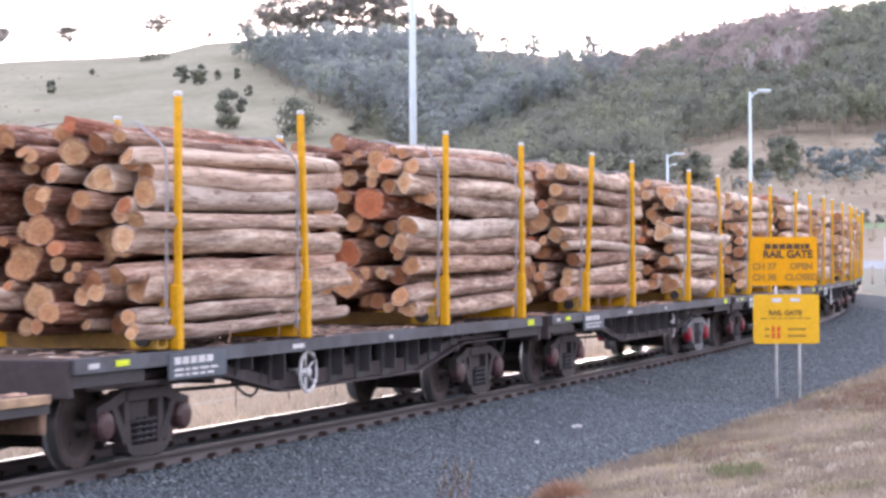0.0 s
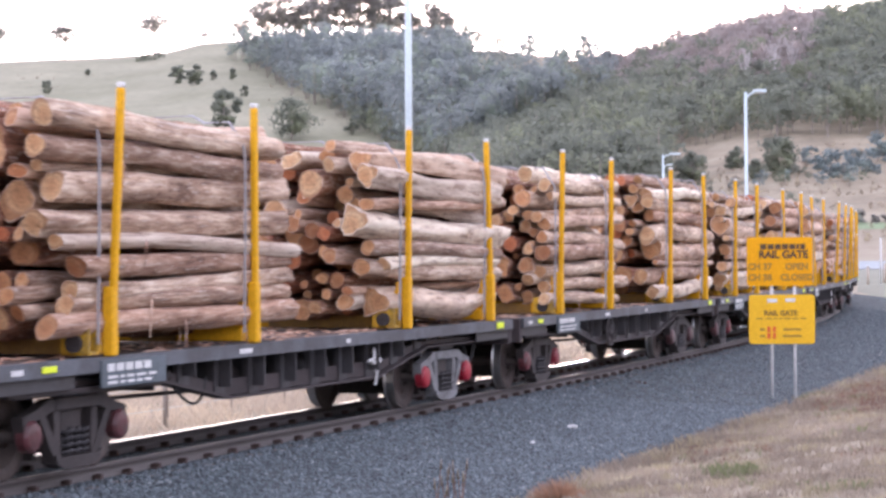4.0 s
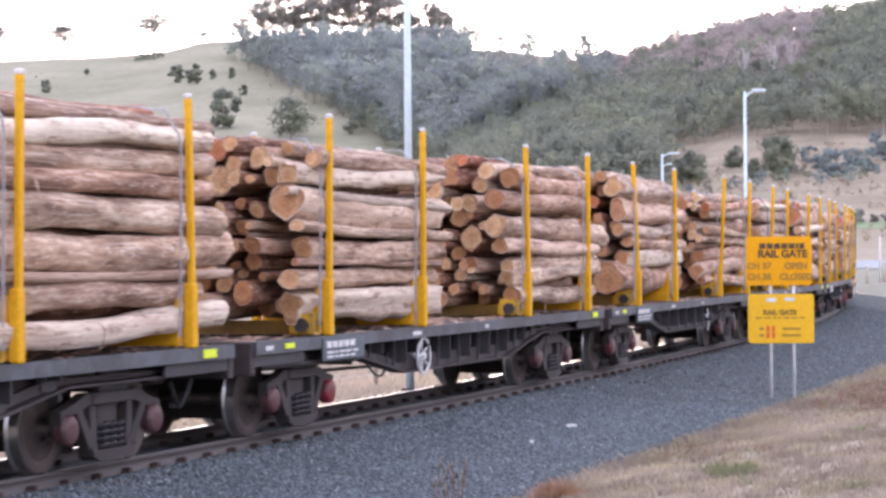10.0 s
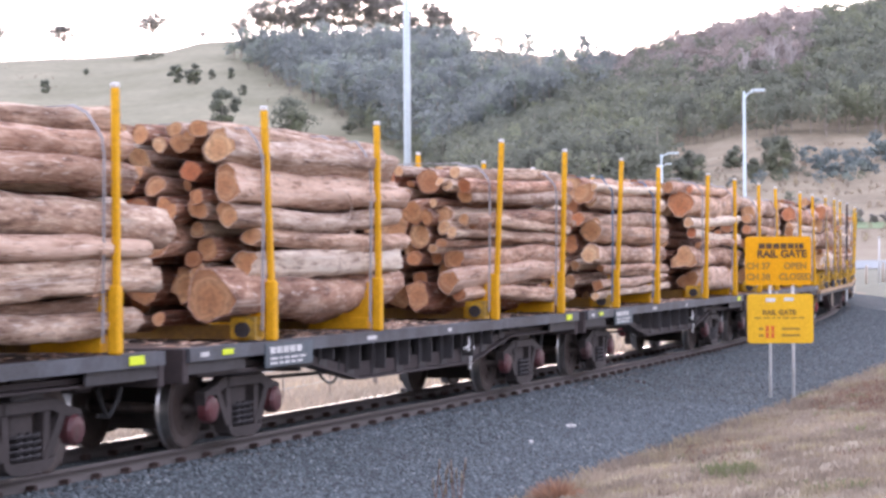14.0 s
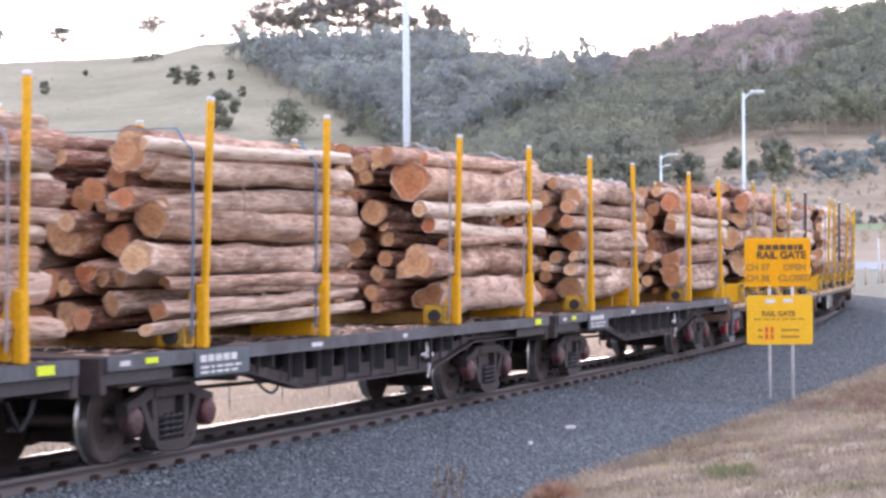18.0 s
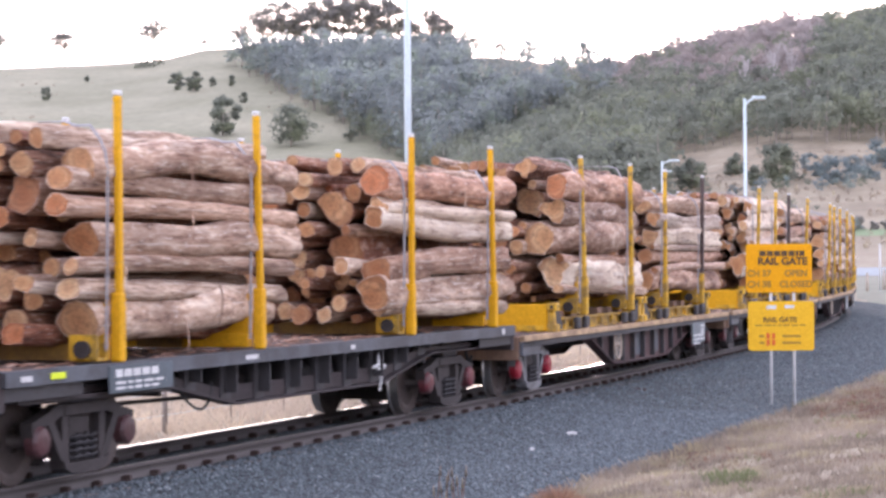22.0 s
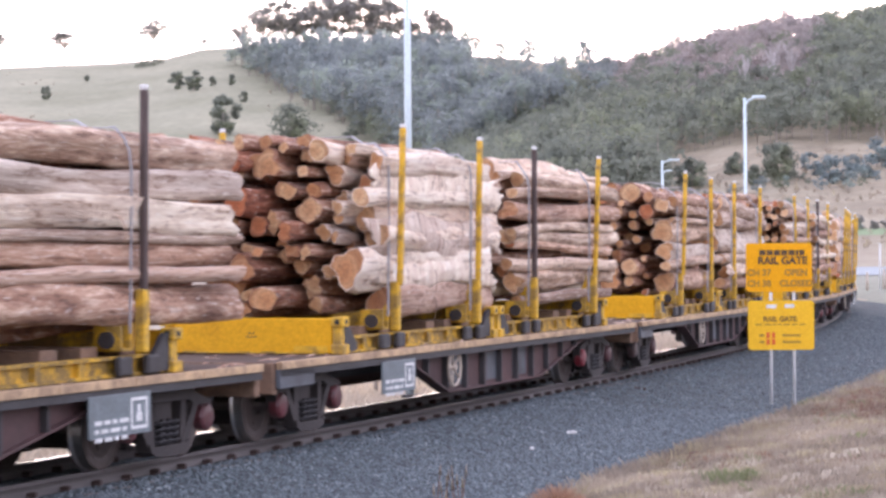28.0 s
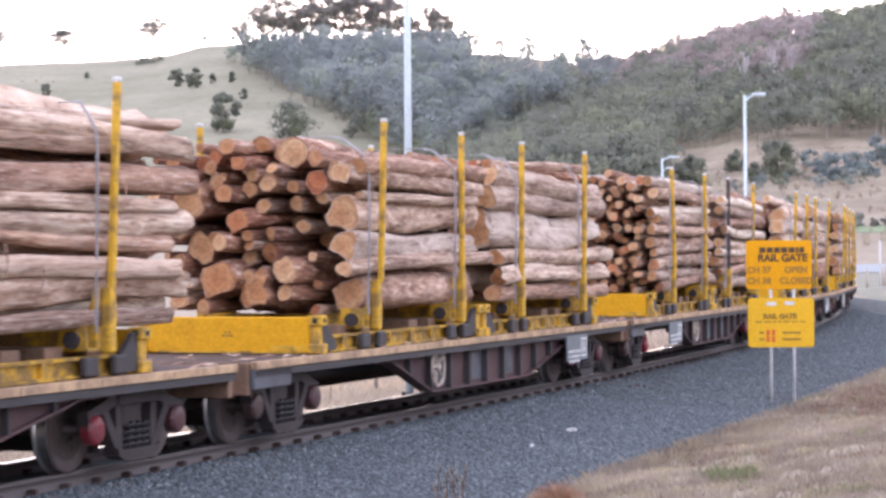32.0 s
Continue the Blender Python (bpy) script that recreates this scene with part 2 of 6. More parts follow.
RAIL_SIDE = plain("rusty_rail", (0.125, 0.108, 0.102), (0.075, 0.064, 0.06), 3.0, 0.7, 0, 0.2, 20, kind="Generated")
RAIL_DULL = plain("dull_rail_head", (0.34, 0.30, 0.28), (0.24, 0.21, 0.19), 3.0, 0.6, 0.3, 0.1)
RAIL_TOP = plain("polished_rail_head", (0.86, 0.86, 0.86), (0.76, 0.76, 0.75), 5.0, 0.2, 1.0, 0.0)
CONCRETE = plain("grey_sleeper", (0.17, 0.145, 0.13), (0.09, 0.075, 0.07), 4.0, 0.9, 0, 0.4, 20)
CLIP = plain("rusty_clip", (0.085, 0.055, 0.048), (0.055, 0.04, 0.036), 10.0, 0.8)
SIGN_Y = plain("sign_orange", (0.88, 0.40, 0.003), (0.85, 0.38, 0.003), 2.0, 0.7, 0, 0.02)
SIGN_Y2 = plain("sign_yellow", (0.92, 0.52, 0.022), (0.86, 0.47, 0.02), 2.0, 0.5, 0, 0.02)
for m_ in (SIGN_Y, SIGN_Y2, YELLOW):
    m_.node_tree.nodes["Principled BSDF"].inputs["Specular IOR Level"].default_value = 0.15
FIELD_GREEN = plain("green_field", (0.27, 0.34, 0.19), (0.2, 0.25, 0.14), 0.15, 0.95, 0, 0.3, 3)
VERGE = plain("grey_green_verge", (0.25, 0.255, 0.19), (0.17, 0.165, 0.125), 0.25, 0.95, 0, 0.4, 3)
PALE_ROAD = plain("pale_road", (0.31, 0.345, 0.365), (0.25, 0.275, 0.29), 0.2, 0.9, 0, 0.2, 4)
INK = plain("sign_ink", (0.11, 0.06, 0.018), (0.06, 0.035, 0.018), 5.0, 0.6)
INK_WORN = plain("sign_worn_ink", (0.30, 0.165, 0.02), (0.2, 0.11, 0.02), 5.0, 0.6)
INK_FADED = plain("sign_faded_ink", (0.42, 0.22, 0.02), (0.34, 0.18, 0.02), 5.0, 0.6)
INK_RED = plain("sign_red_ink", (0.75, 0.13, 0.02), (0.65, 0.1, 0.02), 5.0, 0.6)
POST_WOOD = plain("weathered_post", (0.36, 0.31, 0.27), (0.22, 0.18, 0.15), 6.0, 0.9, 0, 0.4, 30)
TRUNK = plain("gum_trunk", (0.45, 0.40, 0.35), (0.25, 0.21, 0.18), 0.6, 0.9, 0, 0.3, 3)
DEAD = plain("dead_tree_wood", (0.50, 0.46, 0.45), (0.40, 0.36, 0.34), 0.5, 0.9, 0, 0.2, 3)


def leaf_material(name, light, dark, var=0.5, size=0.012, crown=0.1, alt=None):
    m, n, l, b = mat(name, 0.8)
    g = n.new("ShaderNodeNewGeometry")
    v = coords(n, l, (size, size, size))
    patch = noise_tex(n, l, v, 1.0, 4)
    c = ramp(n, l, g.outputs["Random Per Island"], [(0.0, dark), (1.0, light)])
    c2 = ramp(n, l, patch, [(0.35, tuple(x * 0.75 for x in dark)), (0.65, tuple(x * 1.25 for x in light))])
    c = mixc(n, l, var, c, c2)
    per = noise_tex(n, l, coords(n, l, (crown, crown, crown * 0.4)), 1.0, 2)
    c = mixc(n, l, 1.0, c, ramp(n, l, per, [(0.34, (0.8, 0.82, 0.83)), (0.5, (0.95, 0.95, 0.95)), (0.66, alt or (1.2, 1.2, 1.08))]), "MULTIPLY")
    l.new(c, b.inputs["Base Color"])
    b.inputs["Specular IOR Level"].default_value = 0.2
    tl, ms, out = n.new("ShaderNodeBsdfTranslucent"), n.new("ShaderNodeMixShader"), n["Material Output"]
    l.new(b.inputs["Base Color"].links[0].from_socket, tl.inputs["Color"])
    ms.inputs[0].default_value = 0.5
    l.new(b.outputs[0], ms.inputs[1])
    l.new(tl.outputs[0], ms.inputs[2])
    l.new(ms.outputs[0], out.inputs["Surface"])
    return m


# leaf colour lifted well above real foliage to stand in for haze
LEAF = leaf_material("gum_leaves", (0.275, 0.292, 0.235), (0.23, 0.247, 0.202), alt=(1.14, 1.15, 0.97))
# far leaves paled and blued further: the distance haze is in the colour
LEAF_FAR = leaf_material("hazed_gum_leaves", (0.33, 0.358, 0.35), (0.28, 0.308, 0.302), alt=(1.12, 1.17, 0.98))
# pale pinkish leaf colour paints in the sunset glare over the ridge
LEAF_WARM = leaf_material("glare_tinted_leaves", (0.43, 0.385, 0.365), (0.37, 0.33, 0.312), alt=(1.1, 1.05, 1.02))
# skyline leaves lightened in colour for the haze and glare behind them
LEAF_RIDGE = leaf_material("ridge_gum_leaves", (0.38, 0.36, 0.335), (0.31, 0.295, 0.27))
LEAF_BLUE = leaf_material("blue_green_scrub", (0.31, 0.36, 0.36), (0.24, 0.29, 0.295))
GRASS = leaf_material("dry_grass", (0.49, 0.415, 0.335), (0.28, 0.228, 0.183), 0.65, 0.5, 1.5, (1.15, 1.2, 1.0))
STRAW = leaf_material("pale_straw", (0.74, 0.64, 0.52), (0.58, 0.48, 0.37), 0.3)
GRASS_GREEN = leaf_material("green_weeds", (0.34, 0.36, 0.2), (0.22, 0.24, 0.13), 0.2)
DEAD_WEED = leaf_material("dead_weed", (0.52, 0.33, 0.23), (0.33, 0.2, 0.14), 0.2, crown=1.2)
GRASS_RED = leaf_material("rusty_weeds", (0.36, 0.225, 0.17), (0.2, 0.125, 0.1), 0.2, crown=1.2)


def ground_material():
    m, n, l, b = mat("dry_pasture", 0.95)
    v = coords(n, l)
    big, mid, fine = noise_tex(n, l, v, 0.012, 5), noise_tex(n, l, v, 0.35, 5), noise_tex(n, l, v, 9.0, 4)
    c = ramp(n, l, mid, [(0.32, (0.21, 0.165, 0.13)), (0.45, (0.30, 0.24, 0.195)), (0.58, (0.335, 0.295, 0.215)), (0.75, (0.41, 0.34, 0.275))])
    g = ramp(n, l, big, [(0.42, (0.33, 0.30, 0.19)), (0.6, (0.42, 0.35, 0.25))])
    c = mixc(n, l, 0.5, c, g)
    c = mixc(n, l, 0.3, c, ramp(n, l, fine, [(0.35, (0.2, 0.15, 0.115)), (0.65, (0.40, 0.32, 0.255))]))
    sep, up = n.new("ShaderNodeSeparateXYZ"), n.new("ShaderNodeMapRange")
    l.new(v, sep.inputs[0])
    l.new(sep.outputs["Z"], up.inputs["Value"])
    up.inputs["From Min"].default_value, up.inputs["From Max"].default_value = 2.0, 12.0
    hill = ramp(n, l, noise_tex(n, l, v, 0.02, 6), [(0.35, (0.225, 0.22, 0.145)), (0.52, (0.28, 0.268, 0.188)), (0.7, (0.33, 0.305, 0.215))])
    tan = ramp(n, l, noise_tex(n, l, v, 0.09, 9, 0.75), [(0.35, (0.19, 0.155, 0.11)), (0.5, (0.29, 0.24, 0.17)), (0.65, (0.36, 0.31, 0.23))])
    side = n.new("ShaderNodeMapRange")
    l.new(sep.outputs["X"], side.inputs["Value"])
    side.inputs["From Min"].default_value, side.inputs["From Max"].default_value = 10.0, 50.0
    hill = mixc(n, l, side.outputs[0], hill, tan)
    tuft = ramp(n, l, noise_tex(n, l, v, 0.3, 9, 0.8), [(0.38, (0.78, 0.78, 0.75)), (0.5, (0.97, 0.97, 0.94)), (0.64, (1.1, 1.09, 1.05))])
    hill = mixc(n, l, 1.0, hill, tuft, "MULTIPLY")
    c = mixc(n, l, up.outputs[0], c, hill)
    l.new(c, b.inputs["Base Color"])
    bump(n, l, b, fine, 0.7, 0.05)
    return m


def gravel_material():
    m, n, l, b = mat("blue_grey_gravel", 0.9)
    v = coords(n, l)
    vo = n.new("ShaderNodeTexVoronoi")
    vo.inputs["Scale"].default_value = 24.0
    l.new(v, vo.inputs["Vector"])
    sep = n.new("ShaderNodeSeparateColor")
    l.new(vo.outputs["Color"], sep.inputs[0])
    stone = ramp(n, l, sep.outputs[0], [(0.0, (0.038, 0.053, 0.059)), (0.5, (0.082, 0.113, 0.124)), (0.93, (0.145, 0.187, 0.198)), (1.0, (0.25, 0.3, 0.31))])
    joint = ramp(n, l, vo.outputs["Distance"], [(0.25, (1, 1, 1)), (0.65, (0.3, 0.3, 0.31))])
    c = mixc(n, l, 1.0, stone, joint, "MULTIPLY")
    dust = noise_tex(n, l, v, 0.8, 4)
    c = mixc(n, l, ramp(n, l, dust, [(0.45, (0, 0, 0)), (0.8, (0.3, 0.3, 0.3))]), c, (0.14, 0.135, 0.13))
    l.new(c, b.inputs["Base Color"])
    inv = n.new("ShaderNodeMath")
    inv.operation, inv.inputs[0].default_value = "SUBTRACT", 1.0
    l.new(vo.outputs["Distance"], inv.inputs[1])
    bump(n, l, b, inv.outputs[0], 0.9, 0.03)
    return m


def stone_material():
    m, n, l, b = mat("loose_stones", 0.9)
    g = n.new("ShaderNodeNewGeometry")
    c = ramp(n, l, g.outputs["Random Per Island"], [(0.0, (0.04, 0.054, 0.06)), (0.5, (0.094, 0.126, 0.138)), (0.95, (0.17, 0.215, 0.226)), (1.0, (0.32, 0.36, 0.36))])
    fine = noise_tex(n, l, coords(n, l), 60.0, 3)
    l.new(mixc(n, l, 0.3, c, ramp(n, l, fine, [(0.3, (0.06, 0.06, 0.07)), (0.7, (0.3, 0.3, 0.32))])), b.inputs["Base Color"])
    return m


GROUND, GRAVEL, STONES = ground_material(), gravel_material(), stone_material()


# ---- mesh helpers ----
def part(name, bm, material, parent=None, label=""):
    me = bpy.data.meshes.new(name)
    bm.to_mesh(me)
    bm.free()
    for m_ in material if isinstance(material, (list, tuple)) else [material]:
        me.materials.append(m_)
    ob = new(name, me)
    ob.parent = parent
    return tagged(ob, label)


def empty(name, label, category, group=""):
    return tagged(new(name), label, category, group)


def box(bm, x0, x1, y0, y1, z0, z1, bevel=0.0):
    vs = [bm.verts.new((x, y, z)) for x in (x0, x1) for y in (y0, y1) for z in (z0, z1)]
    fs = [bm.faces.new([vs[i] for i in q]) for q in ((0, 1, 3, 2), (4, 6, 7, 5), (0, 4, 5, 1), (2, 3, 7, 6), (0, 2, 6, 4), (1, 5, 7, 3))]
    if bevel:
        es = list({e for f in fs for e in f.edges})
        bmesh.ops.bevel(bm, geom=es, offset=bevel, segments=1, affect="EDGES")


def boxes(*args, bevel=0.0):
    bm = bmesh.new()
    for a in args:
        box(bm, *a, bevel=bevel)
    return bm


def prism(bm, pts, y0, y1):
    """A plate cut to the outline pts (x, z), between y0 and y1."""
    a, b = [bm.verts.new((x, y0, z)) for x, z in pts], [bm.verts.new((x, y1, z)) for x, z in pts]
    bm.faces.new(a)
    bm.faces.new(b[::-1])
    for i in range(len(pts)):
        j = (i + 1) % len(pts)
        bm.faces.new((a[j], a[i], b[i], b[j]))
    bmesh.ops.recalc_face_normals(bm, faces=bm.faces)


def cyl(bm, p, q, r, r2=None, n=12, caps=True):
    p, q = Vector(p), Vector(q)
    r2 = r if r2 is None else r2
    w = (q - p).normalized()
    u = w.orthogonal().normalized()
    v = w.cross(u)
    ring = lambda c, rr: [bm.verts.new(c + (u * math.cos(a) + v * math.sin(a)) * rr) for a in (2 * math.pi * i / n for i in range(n))]
    a, b = ring(p, r), ring(q, r2)
    for i in range(n):
        f = bm.faces.new((a[i], a[(i + 1) % n], b[(i + 1) % n], b[i]))
        f.smooth = True
    if caps:
        bm.faces.new(a[::-1])
        bm.faces.new(b)


def lathe(bm, profile, n=28, axis="y", mats=None, y0=0.0):
    """Turn a profile of (radius, offset) round the y axis."""
    rings = []
    for r, o in profile:
        rings.append([bm.verts.new((r * math.cos(a), y0 + o, r * math.sin(a))) for a in (2 * math.pi * i / n for i in range(n))])
    for k in range(len(rings) - 1):
        for i in range(n):
            f = bm.faces.new((rings[k][i], rings[k][(i + 1) % n], rings[k + 1][(i + 1) % n], rings[k + 1][i]))
            f.smooth = False
            if mats:
                f.material_index = mats[k]
    bm.faces.new(rings[0])
    bm.faces.new(rings[-1][::-1])


def tube(bm, pts, r, n=6, flat=1.0):
    """A bent rod through pts."""
    pts = [Vector(p) for p in pts]
    prev = None
    for i, p in enumerate(pts):
        w = (pts[min(i + 1, len(pts) - 1)] - pts[max(i - 1, 0)]).normalized()
        u = w.cross(Vector((0, 1, 0.01))).normalized()
        v = w.cross(u)
        ring = [bm.verts.new(p + u * math.cos(a) * r * flat + v * math.sin(a) * r) for a in (2 * math.pi * k / n for k in range(n))]
        if prev:
            for k in range(n):
                bm.faces.new((prev[k], prev[(k + 1) % n], ring[(k + 1) % n], ring[k]))
        else:
            bm.faces.new(ring[::-1])
        prev = ring
    bm.faces.new(prev)


def raw(name, verts, faces, material, parent=None, smooth=False):
    me = bpy.data.meshes.new(name)
    me.from_pydata(verts, [], faces)
    for m_ in material if isinstance(material, (list, tuple)) else [material]:
        me.materials.append(m_)
    if smooth:
        me.polygons.foreach_set("use_smooth", [True] * len(me.polygons))
    ob = new(name, me)
    ob.parent = parent
    return ob


# ---- terrain ----
def fast_mesh(name, verts, faces, material, smooth=False):
    """One mesh from arrays of corners and of faces (all with the same number of corners)."""
    verts, faces = np.asarray(verts, np.float32), np.asarray(faces, np.int32)
    me = bpy.data.meshes.new(name)
    k = faces.shape[1]
    me.vertices.add(len(verts))
    me.vertices.foreach_set("co", verts.ravel())
    me.loops.add(faces.size)
    me.loops.foreach_set("vertex_index", faces.ravel())
    me.polygons.add(len(faces))
    me.polygons.foreach_set("loop_start", np.arange(0, faces.size, k, dtype=np.int32))
    if smooth:
        me.polygons.foreach_set("use_smooth", np.ones(len(faces), bool))
    me.update(calc_edges=True)
    me.validate()
    me.materials.append(material)
    return new(name, me)


def wave(x, y, w, seed):
    """Soft irregular relief between -1 and 1."""
    rs = np.random.RandomState(seed)
    out = 0
    for k in range(5):
        a, ph, f = rs.uniform(0, 6.28), rs.uniform(0, 6.28), (1.0 + 0.75 * k) * 6.28 / w
        out = out + np.sin((x * np.cos(a) + y * np.sin(a)) * f + ph) / (1 + 0.6 * k)
    return out / 2.4


# ridge lines: bearing and rise in thousandths of a radian
FAR_B = [-260, -196, -158, -121, -106, -91, -56, -36, -13, 4, 29, 49, 66, 104, 196, 260]
FAR_E = [62, 87, 88, 91.5, 95, 95.5, 96, 96, 95, 93.5, 91.5, 88.5, 83, 67, 56, 45]
NEAR_B = [-260, -71, -21, 14, 39, 56, 69, 91, 104, 129, 149, 166, 196, 260]
NEAR_E = [8, 25, 40, 55, 66, 75, 77, 81, 86, 94, 99.5, 99.5, 100.5, 93]
R_FAR, R_NEAR = 1150.0, 800.0


def ground_z(x, y):
    x, y = np.asarray(x, float), np.asarray(y, float)
    shape = x.shape
    x, y = x.ravel(), y.ravel()
    r, az = np.hypot(x, y), np.arctan2(x, np.maximum(y, -1e9)) * 1000
    near = r < 400
    lat = np.full(len(x), -300.0)
    if near.any():
        lat[near] = track_coords(x[near], y[near])[1]
    base = np.interp(lat, [-300, -60, -12, -4, -3, 3.4, 4.5, 5.2, 7, 10, 13, 25, 80],
                     [-1.5, -1.1, -0.85, -0.68, -0.8, -0.8, -0.42, -0.31, -0.1, 0.2, 0.42, 0.55, 0.9])
    soft = np.clip((np.abs(lat) - 3.6) / 2.0, 0, 1) * np.clip((60 - r) / 30, 0, 1)
    base = base + soft * (0.05 * wave(x, y, 2.6, 3) + 0.06 * wave(x, y, 7.0, 4))
    ez = lambda rr, e: 2.0 + e / 1000 * rr
    h1 = np.interp(r, [0, 480, R_FAR, 1500, 3000], [0, 0, 1, 0.7, 0.2]) * (ez(R_FAR, np.interp(az, FAR_B, FAR_E)) + 1.5)
    h2 = np.interp(r, [0, 290, R_NEAR, 1000, 1300], [0, 0, 1, 0.55, 0.1]) * (ez(R_NEAR, np.interp(az, NEAR_B, NEAR_E)) + 1.5)
    far = np.clip((r - 300) / 300, 0, 1)
    hill = np.maximum(h1, h2) + far * (1.6 * wave(x, y, 260, 7) + 0.35 * wave(x, y, 75, 8))
    return (base + np.maximum(hill, 0)).reshape(shape)


fine = np.arange(-0.235, 0.2351, 0.0032)
coarse = np.arange(0.3, 2 * math.pi - 0.3, 0.11)
AZ = np.concatenate([fine, coarse])
RR = np.concatenate([[1.5], 3.0 * 1.028 ** np.arange(0, 262)])
gx, gy = RR[:, None] * np.sin(AZ)[None], RR[:, None] * np.cos(AZ)[None]
gz = ground_z(gx, gy)
nv, na = len(RR), len(AZ)
ii, jj = np.meshgrid(np.arange(nv - 1), np.arange(na), indexing="ij")
jn = (jj + 1) % na
quads = np.stack([ii * na + jj, (ii + 1) * na + jj, (ii + 1) * na + jn, ii * na + jn], -1).reshape(-1, 4)
gv = np.stack([gx, gy, gz], -1).reshape(-1, 3)
gv = np.vstack([gv, [[0, 0, float(ground_z(np.array([0.0]), np.array([0.0]))[0])]]])
last = len(gv) - 1
cap = np.array([(last, j, (j + 1) % na, (j + 2) % na) for j in range(0, na - na % 2, 2)])
quads = np.vstack([quads, cap])
ground = fast_mesh("ground", gv, quads[:, ::-1], GROUND, smooth=True)
tagged(ground, "dry tan pasture rising to hills behind the railway", "ground", kind="structure")


def sweep(name, section, s0, s1, step, material, closed=False, smooth=False):
    """A profile of (side offset, height) drawn along the track."""
    ss = np.arange(s0, s1 + 1e-6, step)
    k = len(section)
    rows_ = []
    for lat, z in section:
        x, y = along(ss, lat)
        rows_.append(np.stack([x, y, np.full_like(x, z)], -1))
    v = np.stack(rows_, 1).reshape(-1, 3)
    n = len(ss)
    kk = k if closed else k - 1
    ii, jj = np.meshgrid(np.arange(n - 1), np.arange(kk), indexing="ij")
    jn = (jj + 1) % k
    q = np.stack([ii * k + jj, ii * k + jn, (ii + 1) * k + jn, (ii + 1) * k + jj], -1).reshape(-1, 4)
    return fast_mesh(name, v, q, material, smooth)


bed = sweep("gravel_bed", [(5.4, -0.85), (4.95, -0.5), (4.5, -0.385), (3.6, -0.36), (2.6, -0.345), (2.0, -0.31), (1.55, -0.22),
                           (1.25, -0.16), (0.62, -0.137), (0.45, -0.137), (-0.45, -0.137), (-0.62, -0.137), (-1.25, -0.16), (-1.9, -0.4),
                           (-2.9, -0.62), (-3.6, -0.9)], -150, 240, 0.8, GRAVEL)
tagged(bed, "blue-grey crushed stone ballast and shoulder beside the track", "ballast", kind="structure")


def build_rail(lat):
    hw, fw = 0.032, 0.06
    side = sweep("rail", [(lat + fw, -0.14), (lat + fw, -0.128), (lat + 0.012, -0.108), (lat + 0.009, -0.045), (lat + hw, -0.034),
                          (lat + hw, -0.007), (lat + 0.027, -0.001), (lat - 0.027, -0.001), (lat - hw, -0.007), (lat - hw, -0.034),
                          (lat - 0.009, -0.045), (lat - 0.012, -0.108), (lat - fw, -0.128), (lat - fw, -0.14)], -150, 240, 0.8, RAIL_SIDE, True)
    tagged(side, "rusty steel rail with a polished running surface", "rail", "rails of the track", kind="structure")
    top = sweep("running_surface", [(lat + (0.022 if lat > 0 else 0.03), 0.002), (lat - (0.022 if lat > 0 else 0.03), 0.002)], -150, 240, 0.8, RAIL_DULL if lat > 0 else RAIL_TOP)
    top.parent = side
    return side


for lat_ in (0.5695, -0.5695):
    build_rail(lat_)


# ---- train parts; x runs back along the train, y away from the camera, z up from the rail ----
def wheelset(parent, x):
    bm = bmesh.new()
    cyl(bm, (0, -0.82, 0), (0, 0.82, 0), 0.07, n=10)
    for sgn in (-1, 1):
        prof = [(0.11, -0.60), (0.12, -0.63), (0.30, -0.612), (0.345, -0.63), (0.405, -0.635), (0.42, -0.628), (0.424, -0.52), (0.452, -0.50), (0.452, -0.485), (0.40, -0.48), (0.33, -0.51), (0.12, -0.50), (0.1, -0.48)]
        ms = [0, 0, 0, 0, 0, 1, 1, 0, 0, 0, 0, 0]
        lathe(bm, [(r, o * -sgn) for r, o in prof], 28, mats=ms)
    for a in (0.3, 1.9, 4.1):
        box(bm, 0.2 * math.cos(a) - 0.03, 0.2 * math.cos(a) + 0.03, -0.634, -0.606, 0.2 * math.sin(a) - 0.02, 0.2 * math.sin(a) + 0.02)
    bmesh.ops.recalc_face_normals(bm, faces=bm.faces)
    ob = part("wheelset", bm, [WHEEL, TREAD], parent, "steel wheels on an axle with bright treads")
    ob.location = (x, 0, 0.424)
    return ob


def sideframe_bm():
    bm = bmesh.new()
    prism(bm, [(-0.98, 0.40), (-0.98, 0.60), (-0.72, 0.66), (-0.5, 0.74), (0.5, 0.74), (0.72, 0.66), (0.98, 0.60), (0.98, 0.40), (0.86, 0.40), (0.84, 0.54), (0.6, 0.58), (0.45, 0.63), (-0.45, 0.63), (-0.6, 0.58), (-0.84, 0.54), (-0.86, 0.40)], -0.06, 0.06)
    for s in (-1, 1):
        prism(bm, [(s * 0.72, 0.62), (s * 0.60, 0.62), (s * 0.24, 0.14), (s * 0.40, 0.14)], -0.058, 0.058)
        prism(bm, [(s * 0.42, 0.66), (s * 0.31, 0.66), (s * 0.28, 0.2), (s * 0.40, 0.2)], -0.05, 0.05)
    prism(bm, [(-0.44, 0.22), (-0.41, 0.14), (-0.3, 0.09), (-0.12, 0.075), (0.12, 0.075), (0.3, 0.09), (0.41, 0.14), (0.44, 0.22), (0.36, 0.19), (-0.36, 0.19)], -0.085, 0.085)
    box(bm, -0.40, 0.40, -0.075, 0.075, 0.625, 0.735, 0.01)
    return bm


